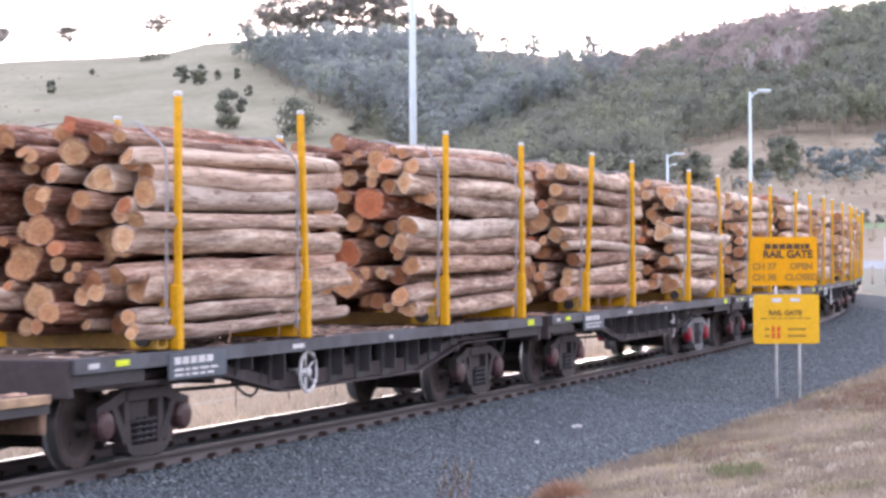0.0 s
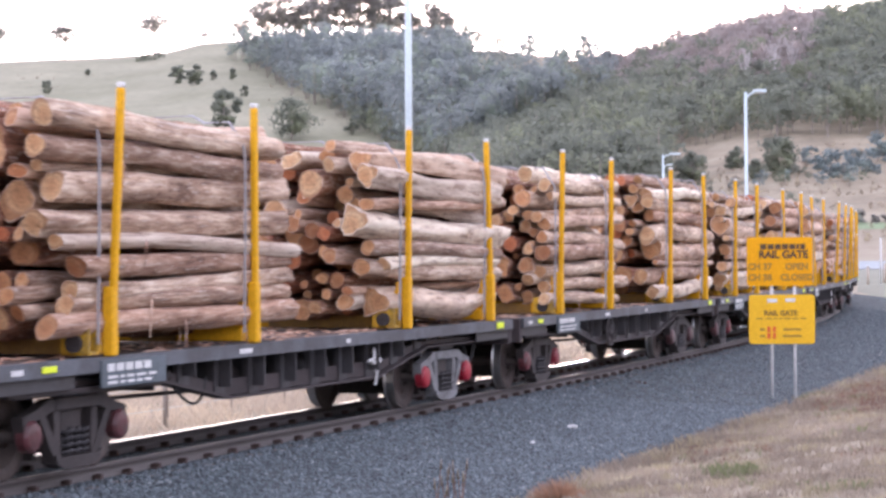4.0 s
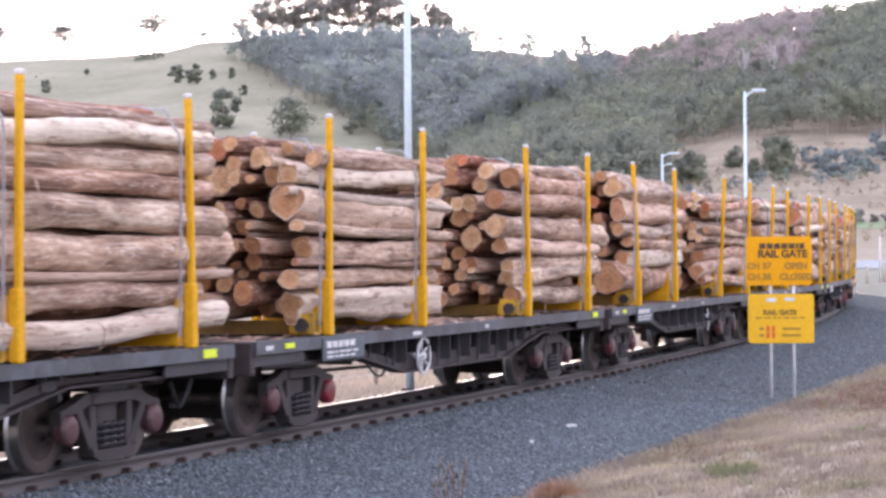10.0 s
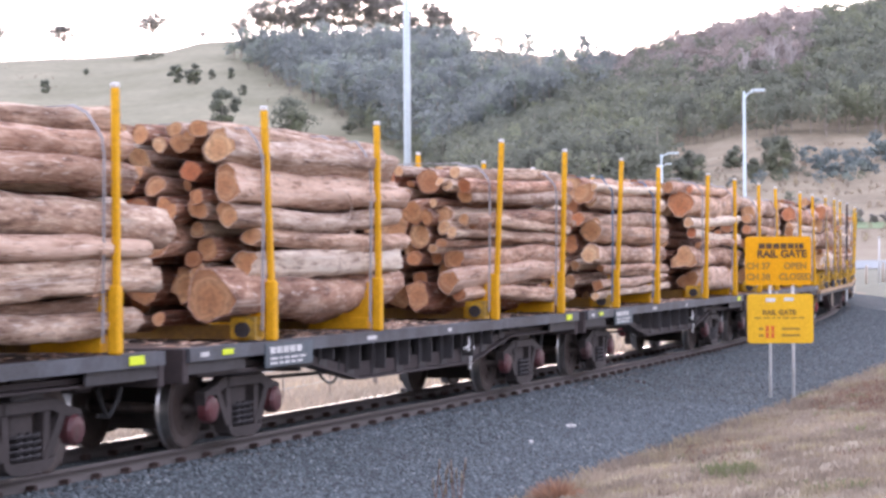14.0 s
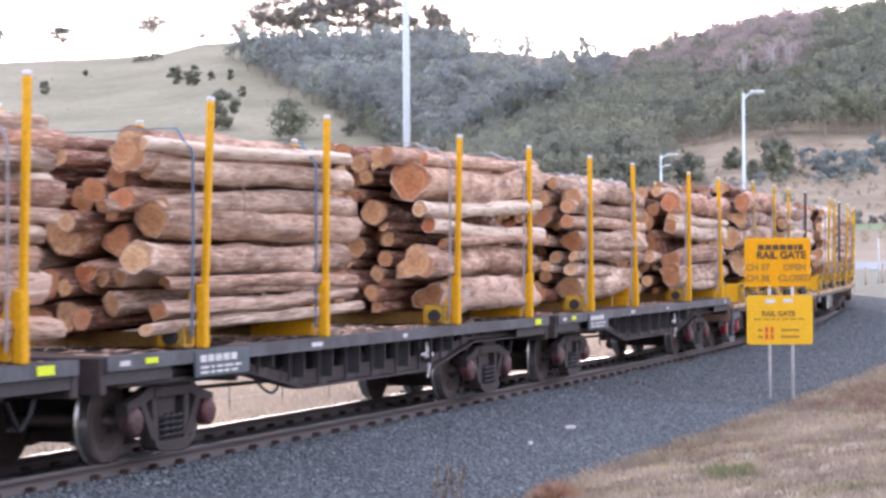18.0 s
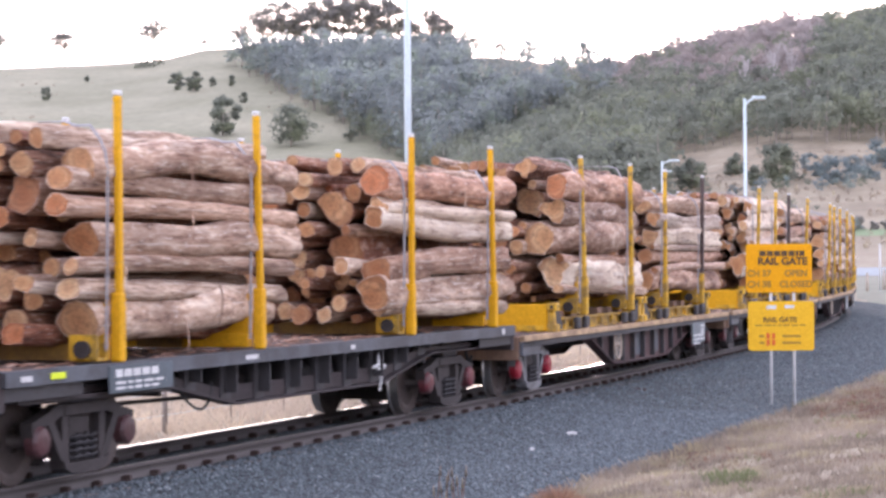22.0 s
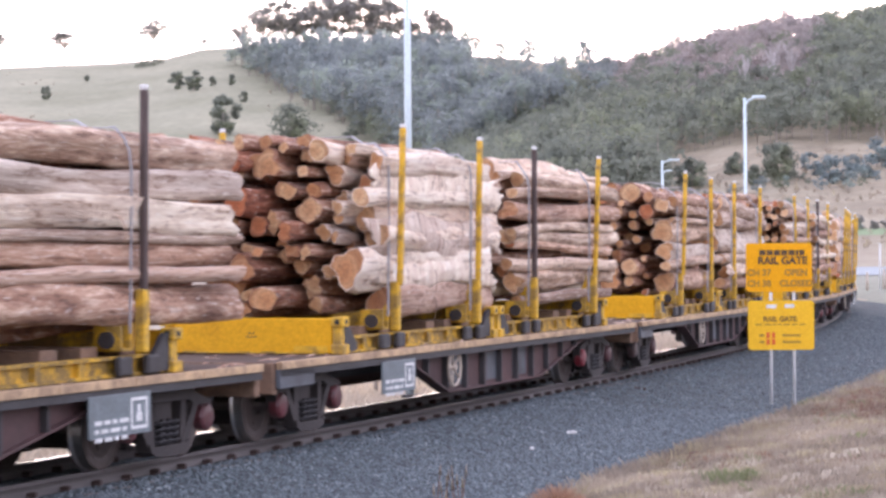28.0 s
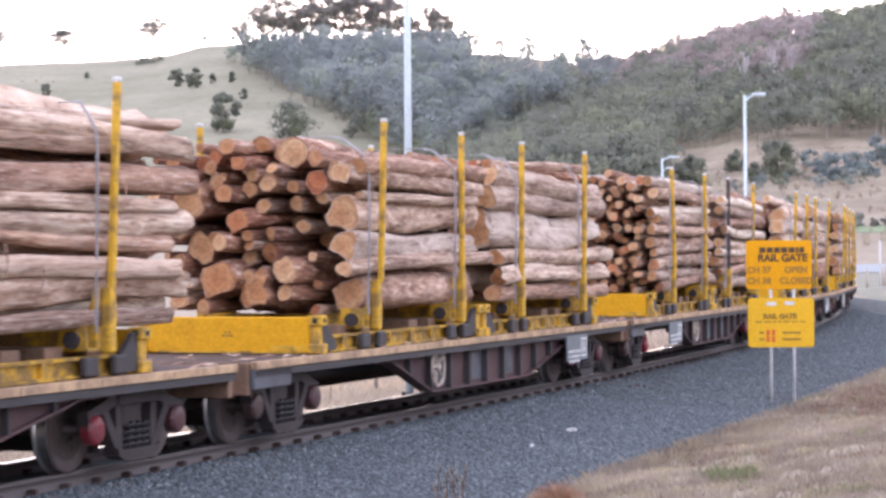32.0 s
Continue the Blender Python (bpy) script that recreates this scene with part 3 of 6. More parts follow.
def bogie(parent, x):
    root = part("bogie", boxes((-0.2, 0.2, -0.86, 0.86, 0.40, 0.66), (-0.3, 0.3, -0.3, 0.3, 0.6, 0.78), bevel=0.02), BOGIE, parent)
    root.location = (x, 0, 0)
    first = coil = None
    for sgn in (-1, 1):
        if first is None:
            first = part("side_frame", sideframe_bm(), BOGIE, root, "dusty cast steel bogie side frame")
            ob = first
        else:
            ob = new("side_frame", first.data)
            ob.parent = root
        ob.location = (0, sgn * 0.86, 0)
        for k in (-0.15, 0.0, 0.15):
            if coil is None:
                bm = bmesh.new()
                turns = [(0.064 * math.cos(a), 0.064 * math.sin(a), 0.19 + 0.25 * a / 25.1) for a in np.linspace(0, 25.1, 33)]
                tube(bm, turns, 0.019, 5)
                sp = coil = part("spring", bm, STEEL, root, "coil spring of the bogie")
            else:
                sp = new("spring", coil.data)
                sp.parent = root
            sp.location = (k, sgn * 0.88, 0)
        for ax in (-0.84, 0.84):
            bm = bmesh.new()
            lathe(bm, [(0.12, -0.02), (0.15, 0.0), (0.15, 0.09), (0.125, 0.12), (0.06, 0.13)], 14)
            for v in bm.verts:
                v.co.y *= sgn
            bmesh.ops.recalc_face_normals(bm, faces=bm.faces)
            cap = part("bearing_cap", bm, RED, root, "faded red bearing cap")
            cap.location = (ax, sgn * 0.84, 0.42)
    for ax in (-0.84, 0.84):
        wheelset(root, ax)
    for ax in (-0.36, 0.36):
        bb = part("brake_beam", boxes((-0.05, 0.05, -0.66, 0.66, 0.16, 0.42), (-0.1, 0.02, -0.6, -0.5, 0.25, 0.5), (-0.1, 0.02, 0.5, 0.6, 0.25, 0.5)), BOGIE, root)
        bb.location = (ax, 0, 0)
    return root


def coupler(parent, x, sgn):
    bm = boxes((-0.3, 0.3, -0.09, 0.09, 0.70, 0.88), (sgn * 0.22 - 0.1, sgn * 0.22 + 0.1, -0.15, 0.15, 0.66, 0.92), bevel=0.03)
    ob = part("coupler", bm, BOGIE, parent, "cast automatic coupler")
    ob.location = (x, 0, 0)
    bm = bmesh.new()
    tube(bm, [(x - sgn * 0.1, -0.42, 0.72), (x, -0.42, 0.56), (x + sgn * 0.14, -0.40, 0.42), (x + sgn * 0.3, -0.36, 0.44)], 0.025, 7)
    part("brake_hose", bm, RUBBER, parent)


def hand_wheel(parent, x, y, z, r=0.23, material=None, label=""):
    bm = bmesh.new()
    n, k = 24, 6
    rings = []
    for i in range(n):
        a = 2 * math.pi * i / n
        c = Vector((math.cos(a) * r, 0, math.sin(a) * r))
        u = Vector((math.cos(a), 0, math.sin(a)))
        rings.append([bm.verts.new(c + u * math.cos(b) * 0.02 + Vector((0, 1, 0)) * math.sin(b) * 0.02) for b in (2 * math.pi * j / k for j in range(k))])
    for i in range(n):
        for j in range(k):
            bm.faces.new((rings[i][j], rings[i][(j + 1) % k], rings[(i + 1) % n][(j + 1) % k], rings[(i + 1) % n][j]))
    for i in range(5):
        a = 2 * math.pi * i / 5 + 0.6
        cyl(bm, (0, 0.03, 0), (math.cos(a) * r, 0, math.sin(a) * r), 0.014, n=6)
    cyl(bm, (0, -0.03, 0), (0, 0.25, 0), 0.04, n=10)
    bmesh.ops.recalc_face_normals(bm, faces=bm.faces)
    ob = part("brake_wheel", bm, material or WHITE, parent, label or "white spoked hand brake wheel")
    ob.location = (x, y, z)


def plate_marks(plate, w, h, rng, lines=2, big=True):
    """Bars where the lettering cannot be read."""
    spans = []
    if big:
        x = -w * 0.42
        for k in range(5):
            bw = w * rng.uniform(0.08, 0.12)
            spans.append((x, x + bw, 0.02, h * 0.36))
            x += bw + w * 0.03
    else:
        for f0, f1, g0, g1 in ((0.16, 0.19, -0.38, 0.38), (0.41, 0.44, -0.38, 0.38), (0.19, 0.41, 0.3, 0.38), (0.19, 0.41, -0.38, -0.3), (0.25, 0.35, -0.2, 0.0), (0.275, 0.325, 0.0, 0.2)):
            spans.append((w * f0, w * f1, h * g0, h * g1))
    for q in range(lines):
        z = -h * (0.12 + 0.2 * q)
        x = -w * 0.42
        while x < (w * 0.3 if big else w * 0.06):
            bw = w * rng.uniform(0.06, 0.16)
            spans.append((x, x + bw, z - h * 0.06, z + h * 0.04))
            x += bw + w * 0.04
    for x0, x1, z0, z1 in spans:
        part("marking", boxes((x0, x1, -0.004, 0.0, z0, z1)), WHITE, plate)


A_MID, B_MID = 4.95, 4.12


def stake_pair(parent, x, z0, ztop, material, sleeve_h, winch=True, upper=None, beam_h=0.17, inner=0.28):
    """A cross beam with a socketed post at both ends."""
    bm = boxes((-0.07, 0.07, -1.06, 1.06, z0 + 0.02, z0 + beam_h), bevel=0.01)
    for s in (-1, 1):
        n = 7
        arc = [(s * (1.05 - 0.5 * (1 - math.sin(i / n * math.pi / 2))), z0 + beam_h - 0.01 + 0.44 * (1 - math.cos(i / n * math.pi / 2))) for i in range(n + 1)]
        a = [bm.verts.new((-0.05, y, z)) for y, z in arc + [(s * 1.08, z0 + beam_h - 0.01)]]
        b = [bm.verts.new((0.05, y, z)) for y, z in arc + [(s * 1.08, z0 + beam_h - 0.01)]]
        bm.faces.new(a)
        bm.faces.new(b[::-1])
        for i in range(len(a)):
            j = (i + 1) % len(a)
            bm.faces.new((a[j], a[i], b[i], b[j]))
        box(bm, -0.058, 0.058, s * 1.175 - 0.06, s * 1.175 + 0.06, z0, z0 + sleeve_h, 0.018)
    bmesh.ops.recalc_face_normals(bm, faces=bm.faces)
    root = part("bolster", bm, material, parent, "yellow cross beam with post sockets")
    root.location = (x, 0, 0)
    # sleeve over the beam's middle, its dark colour holds the load's shade
    part("beam_middle", boxes((-0.074, 0.074, -inner, inner, z0 + 0.015, z0 + beam_h + 0.004)), GRIMY_SHADED_YELLOW, root, "brown-yellow middle of the beam, darkened for grime and shade")
    for s in (-1, 1):
        bm = bmesh.new()
        box(bm, -0.036, 0.036, -0.037, 0.037, z0 + sleeve_h - 0.05, ztop - 0.05, 0.015)
        p_ = part("stake", bm, upper or material, root, "dark unpainted steel post" if upper else "yellow steel stake")
        p_.location = (0, s * 1.19, 0)
        part("stake_cap", boxes((-0.034, 0.034, -0.035, 0.035, ztop - 0.05, ztop), bevel=0.01), WHITE, p_, "white stake top")
    if winch:
        bm = boxes((-0.36, -0.14, -1.14, -0.84, z0 + 0.02, z0 + 0.05), (-0.36, -0.33, -1.14, -0.84, z0 + 0.02, z0 + 0.27), (-0.17, -0.14, -1.14, -0.84, z0 + 0.02, z0 + 0.27), bevel=0.004)
        w_ = part("winch", bm, YELLOW_WORN, root, "grimy yellow strap winch bracket")
        bm = bmesh.new()
        cyl(bm, (-0.40, -1.0, z0 + 0.13), (-0.10, -1.0, z0 + 0.13), 0.06, n=12)
        cyl(bm, (-0.42, -1.0, z0 + 0.13), (-0.37, -1.0, z0 + 0.13), 0.085, n=12)
        part("winch_drum", bm, BOGIE, w_, "grey strap drum")
    return root


def strewn(parent, x0, x1, z, seed, n):
    """Bark and splinters lying on a deck."""
    rng = random.Random(seed)
    v, f = [], []
    for _ in range(n):
        x, y, a = rng.uniform(x0, x1), rng.uniform(-1.16, 1.16), rng.uniform(-0.6, 0.6) + (0 if rng.random() < 0.6 else 1.5)
        L_, w_, h_ = rng.uniform(0.06, 0.35), rng.uniform(0.008, 0.03), rng.uniform(0.003, 0.02)
        ux, uy = math.cos(a), math.sin(a)
        if abs(y + uy * L_) > 1.17:
            continue
        i = len(v)
        for q, s, hh in ((0, -1, 0), (0, 1, 0), (1, 1, h_), (1, -1, h_), (0.5, 0, h_ + 0.012)):
            v.append((x + ux * L_ * q - uy * w_ * s, y + uy * L_ * q + ux * w_ * s, z + 0.003 + hh))
        f += [(i, i + 1, i + 4), (i + 1, i + 2, i + 4), (i + 2, i + 3, i + 4), (i + 3, i, i + 4)]
    ob = raw("bark_litter", v, f, BARK[1], parent)
    tagged(ob, "strips of shed bark on the deck", kind="stuff")


def log_wagon():
    """The dark fish-bellied log wagon."""
    rng = random.Random(5)
    w = empty("log_wagon", "dark steel log wagon with yellow stakes and white plate", "freight wagon", "log wagons of the train")
    x0, x1, D = -2.1 - A_MID, 12.25 - A_MID, 1.106
    part("deck", boxes((x0 + 0.05, x1 - 0.05, -1.1, 1.1, D - 0.06, D - 0.012)), DECK, w, "deck strewn with bark litter")
    for s in (-1, 1):
        y = s * 1.175
        yo, yi, yf = y + s * 0.02, y - s * 0.02, y - s * 0.11
        sec = [(yo, D), (yf, D), (yf, D - 0.018), (yi, D - 0.018), (yi, D - 0.122), (yf, D - 0.122), (yf, D - 0.14), (yo, D - 0.14)]
        bm = bmesh.new()
        ea, eb = [bm.verts.new((x0, q, z)) for q, z in sec], [bm.verts.new((x1, q, z)) for q, z in sec]
        bm.faces.new(ea)
        bm.faces.new(eb[::-1])
        for i in range(8):
            bm.faces.new((ea[(i + 1) % 8], ea[i], eb[i], eb[(i + 1) % 8]))
        bmesh.ops.recalc_face_normals(bm, faces=bm.faces)
        part("side_sill", bm, SILL, w, "blue-grey channel along the deck's edge")
        # fish-bellied girder with openings between its ribs
        yg = s * 0.98
        up0, lo0, lo1, up1, zl, zu = 1.2 - A_MID, 2.9 - A_MID, 7.2 - A_MID, 9.0 - A_MID, 0.40, D - 0.16
        bm = bmesh.new()
        prism(bm, [(x0 + 0.3, zu), (x0 + 0.3, 0.84), (up0, 0.84), (lo0, zl + 0.16), (lo1, zl + 0.16), (up1, 0.86), (x1 - 0.3, 0.86), (x1 - 0.3, zu), (x1 - 0.6, zu - 0.04), (x1 - 0.6, 0.90), (up1 - 0.2, 0.92), (lo1 - 0.1, zl + 0.26), (lo0 + 0.1, zl + 0.26), (up0 + 0.2, 0.9), (x0 + 0.6, 0.9), (x0 + 0.6, zu - 0.04)], yg - 0.02, yg + 0.02)
        prism(bm, [(x0 + 0.4, 0.80), (up0, 0.80), (lo0, zl + 0.12), (lo1, zl + 0.12), (up1, 0.82), (x1 - 0.4, 0.82), (x1 - 0.4, 0.845), (up1, 0.845), (lo1, zl + 0.15), (lo0, zl + 0.15), (up0, 0.83), (x0 + 0.4, 0.83)], yg - 0.1, yg + 0.1)
        box(bm, lo0 - 0.25, lo1 + 0.25, yg - 0.015, yg + 0.015, zl + 0.16, zl + 0.33)
        girder = part("side_girder", bm, STEEL_RUST, w, "rust-brown fish-bellied side girder")
        part("end_web", boxes((x0 + 0.3, up0 + 0.75, yg - s * 0.1 - 0.01, yg - s * 0.1 + 0.01, 0.80, D - 0.075)), STEEL_RUST, girder)
        part("end_web", boxes((up1 - 0.8, x1 - 0.3, yg - s * 0.1 - 0.01, yg - s * 0.1 + 0.01, 0.80, D - 0.075)), STEEL_RUST, girder)
        for xr in np.arange(up0 - 0.2, up1 + 0.5, 0.86):
            zb = float(np.interp(xr, [up0, lo0, lo1, up1], [0.84, zl + 0.13, zl + 0.13, 0.86]))
            part("rib", boxes((xr - 0.13, xr + 0.13, yg - 0.035, yg + 0.035, zb, zu + 0.1), (xr - 0.012, xr + 0.012, min(yg, s * 1.15), max(yg, s * 1.15), zb + 0.1, D - 0.13)), STEEL, girder)
        for xe in (x0 + 0.75, x1 - 0.75):
            part("end_panel", boxes((xe - 0.72, xe + 0.72, y - s * 0.05 - 0.012, y - s * 0.05 + 0.012, D - 0.27, D - 0.13)), STEEL, w)
    for x, s in ((x0, 1), (x1, -1)):
        part("headstock", boxes((x - 0.06, x + 0.06, -1.15, 1.15, D - 0.36, D - 0.004), bevel=0.01), STEEL_RUST, w, "rust-brown end beam")
        coupler(w, x - s * 0.1, -s)
    part("centre_sill", boxes((x0 + 0.06, x1 - 0.06, -0.22, 0.22, 0.78, D - 0.06), (lo0 - 0.3, lo1 + 0.3, -0.24, 0.24, 0.66, 0.8)), STEEL, w)
    for xc in np.arange(up0, up1 + 0.2, 0.86):
        part("cross_member", boxes((xc + 0.1, xc + 0.16, -0.94, 0.94, 0.7, D - 0.062)), STEEL, w)
    bm = bmesh.new()
    cyl(bm, (lo0 + 2.2, -0.62, 0.72), (lo0 + 3.4, -0.62, 0.72), 0.16, n=14)
    part("air_tank", bm, STEEL, w, "dark air reservoir under the deck")
    bm = bmesh.new()
    tube(bm, [(x0 + 1.4, -0.5, 0.66), (lo0, -0.55, 0.6), (lo1, -0.55, 0.6), (x1 - 1.4, -0.5, 0.66)], 0.022, 6)
    part("brake_rod", bm, BOGIE, w)
    part("brake_cylinder", boxes((lo0 + 0.9, lo0 + 1.7, -0.7, -0.35, 0.55, 0.85), bevel=0.08), STEEL_RUST, w)
    bm = bmesh.new()
    tube(bm, [(up0 + 0.3 + 0.9 * math.sin(a * 0.5), -1.0, 0.82 - 0.30 * math.sin(a)) for a in np.linspace(0.1, 3.05, 12)], 0.016, 6)
    part("hanging_hose", bm, RUBBER, w)
    bm = bmesh.new()
    cyl(bm, (x0 + 0.5, -1.06, 0.80), (up0 + 0.1, -1.06, 0.78), 0.02, n=6)
    part("air_pipe", bm, BOGIE, w)
    plate = part("number_plate", boxes((-0.66, 0.66, -0.012, 0.012, -0.13, 0.13), bevel=0.004), PLATE, w, "grey painted number plate with white bars")
    plate.location = (0.42 - A_MID, -1.20, D - 0.16)
    plate_marks(plate, 1.3, 0.26, rng)
    for c in list(plate.children):
        c.location.y = -0.012
    part("marker", boxes((-0.13, 0.13, -0.014, 0.0, -0.03, 0.03), bevel=0.004), MARKER, w, "bright yellow-green reflective marker").location = (-1.2 - A_MID, -1.195, D - 0.07)
    part("marker", boxes((-0.15, 0.15, -0.014, 0.0, -0.045, 0.045), bevel=0.004), MARKER, w, "bright yellow-green reflective marker").location = (11.65 - A_MID, -1.195, D - 0.07)
    for xm, wd in ((3.0, 0.16), (5.9, 0.07), (-1.75, 0.1)):
        part("marking", boxes((xm - A_MID - wd, xm - A_MID + wd, -1.199, -1.192, D - 0.1, D - 0.05)), WHITE, w, "small white painted mark")
    for xb in (-0.2, 10.1):
        part("body_bolster", boxes((xb - A_MID - 0.28, xb - A_MID + 0.28, -0.94, 0.94, 0.74, D - 0.065), bevel=0.02), STEEL, w)
        bogie(w, xb - A_MID)
    for xs in (0.0, 3.252, 7.936, 11.278):
        stake_pair(w, xs - A_MID, D, 3.688, YELLOW, 0.66, winch=xs in (0.0, 7.936), inner=0.72 if xs in (0.0, 7.936) else 0.28)
    strewn(w, x0 + 0.1, x1 - 0.1, D - 0.012, 3, 420)
    return w


def rope_tie(parent, x, z):
    bm = bmesh.new()
    tube(bm, [(-0.18, 0, 0.02), (-0.05, -0.03, 0.05), (0.02, 0, 0.16), (0.05, -0.02, 0.27)], 0.022, 6)
    tube(bm, [(-0.05, 0, 0.0), (0.1, -0.03, 0.0), (0.22, 0, 0.03)], 0.024, 6)
    tube(bm, [(0.02, 0, 0.0), (0.06, -0.02, -0.12), (0.08, 0.01, -0.28)], 0.02, 6)
    ob = part("rope", bm, WHITE, parent, "knotted white rope ends")
    ob.location = (x, -1.08, z)


def flat_wagon(name="flat_wagon", D=0.94, label="low flat wagon with a timber-edged deck"):
    """The timber-edged container flat under the yellow cradles."""
    w = empty(name, label, "freight wagon", "flat wagons of the train")
    x0, x1 = -3.75 - B_MID, 12.15 - B_MID
    part("deck", boxes((x0 + 0.05, x1 - 0.05, -1.12, 1.12, D - 0.07, D - 0.008)), DECK, w, "dark worn deck")
    for s in (-1, 1):
        y = s * 1.175
        xs = np.linspace(x0, x1, 12)
        for a, b in zip(xs[:-1], xs[1:]):
            part("timber_edge", boxes((a + 0.006, b - 0.006, y - 0.055, y + 0.025, D - 0.085, D), bevel=0.006), TIMBER, w, "worn tan timber edging")
        part("side_sill", boxes((x0, x1, y - 0.03, y + 0.018, D - 0.17, D - 0.09)), STEEL, w)
        yg = s * 1.02
        u0, l0, l1, u1 = 0.7 - B_MID, 2.3 - B_MID, 6.6 - B_MID, 9.1 - B_MID
        bm = bmesh.new()
        prism(bm, [(x0 + 0.3, D - 0.17), (x0 + 0.3, 0.76), (u0, 0.76), (l0, 0.28), (l1, 0.28), (u1, 0.76), (x1 - 0.3, 0.76), (x1 - 0.3, D - 0.17)], yg - 0.02, yg + 0.02)
        prism(bm, [(u0 - 0.6, 0.74), (u0, 0.74), (l0, 0.26), (l1, 0.26), (u1, 0.74), (u1 + 0.6, 0.74), (u1 + 0.6, 0.765), (u1, 0.765), (l1, 0.29), (l0, 0.29), (u0, 0.765), (u0 - 0.6, 0.765)], yg - 0.09, yg + 0.09)
        girder = part("side_girder", bm, RED_WEB, w, "deep red-brown plate side girder")
        for xr in np.arange(u0 + 0.7, u1, 0.8):
            zb = float(np.interp(xr, [u0, l0, l1, u1], [0.76, 0.29, 0.29, 0.76]))
            part("rib", boxes((xr - 0.02, xr + 0.02, min(yg, s * 1.12), max(yg, s * 1.12), zb, D - 0.1)), STEEL, girder)
        for xr, wd in ((l0 + 0.5, 0.32), (l0 + 2.1, 0.3), (l1 - 0.9, 0.34)):
            part("web_panel", boxes((xr - wd, xr + wd, yg + s * 0.021 - 0.002, yg + s * 0.021 + 0.002, 0.34, D - 0.2)), SILL, girder, "blue-grey patched web panel")
        part("end_block", boxes((x0 - 0.01, x0 + 1.0, y - 0.03, y + 0.03, D - 0.30, D - 0.088), bevel=0.01), SILL if s < 0 else STEEL, w, "blue-grey end panel")
    for x, s in ((x0, 1), (x1, -1)):
        part("headstock", boxes((x - 0.06, x + 0.06, -1.14, 1.14, D - 0.36, D - 0.01), bevel=0.01), RUST_TIMBER, w, "orange-brown end beam")
        coupler(w, x - s * 0.1, -s)
    part("centre_sill", boxes((x0 + 0.06, x1 - 0.06, -0.22, 0.22, 0.55, D - 0.08)), STEEL, w)
    for xm, wd in ((-3.0, 0.22), (-1.1, 0.16), (4.15, 0.1), (9.9, 0.1), (11.5, 0.14)):
        part("marking", boxes((xm - B_MID - wd, xm - B_MID + wd, -1.2045, -1.198, D - 0.075, D - 0.012)), WHITE, w, "white painted mark on the timber edge")
    hand_wheel(w, 2.35 - B_MID, -1.16, 0.60, 0.25, PALE_PAINT, "dull cream spoked brake wheel")
    for xb in (-2.25, 10.5):
        part("body_bolster", boxes((xb - B_MID - 0.28, xb - B_MID + 0.28, -0.94, 0.94, 0.72, D - 0.075), bevel=0.02), STEEL, w)
        bogie(w, xb - B_MID)
    strewn(w, x0 + 0.1, x1 - 0.1, D - 0.008, 8, 200)
    return w


def hanging_plate(w, xp, D=0.94):
    plate = part("number_plate", boxes((-0.6, 0.6, -0.012, 0.012, -0.2, 0.2), bevel=0.004), PLATE_PALE, w, "pale grey hanging number plate with white bars")
    plate.location = (xp - B_MID, -1.215, D - 0.34)
    plate_marks(plate, 1.2, 0.4, random.Random(9), 3, False)
    for c in list(plate.children):
        c.location.y = -0.012


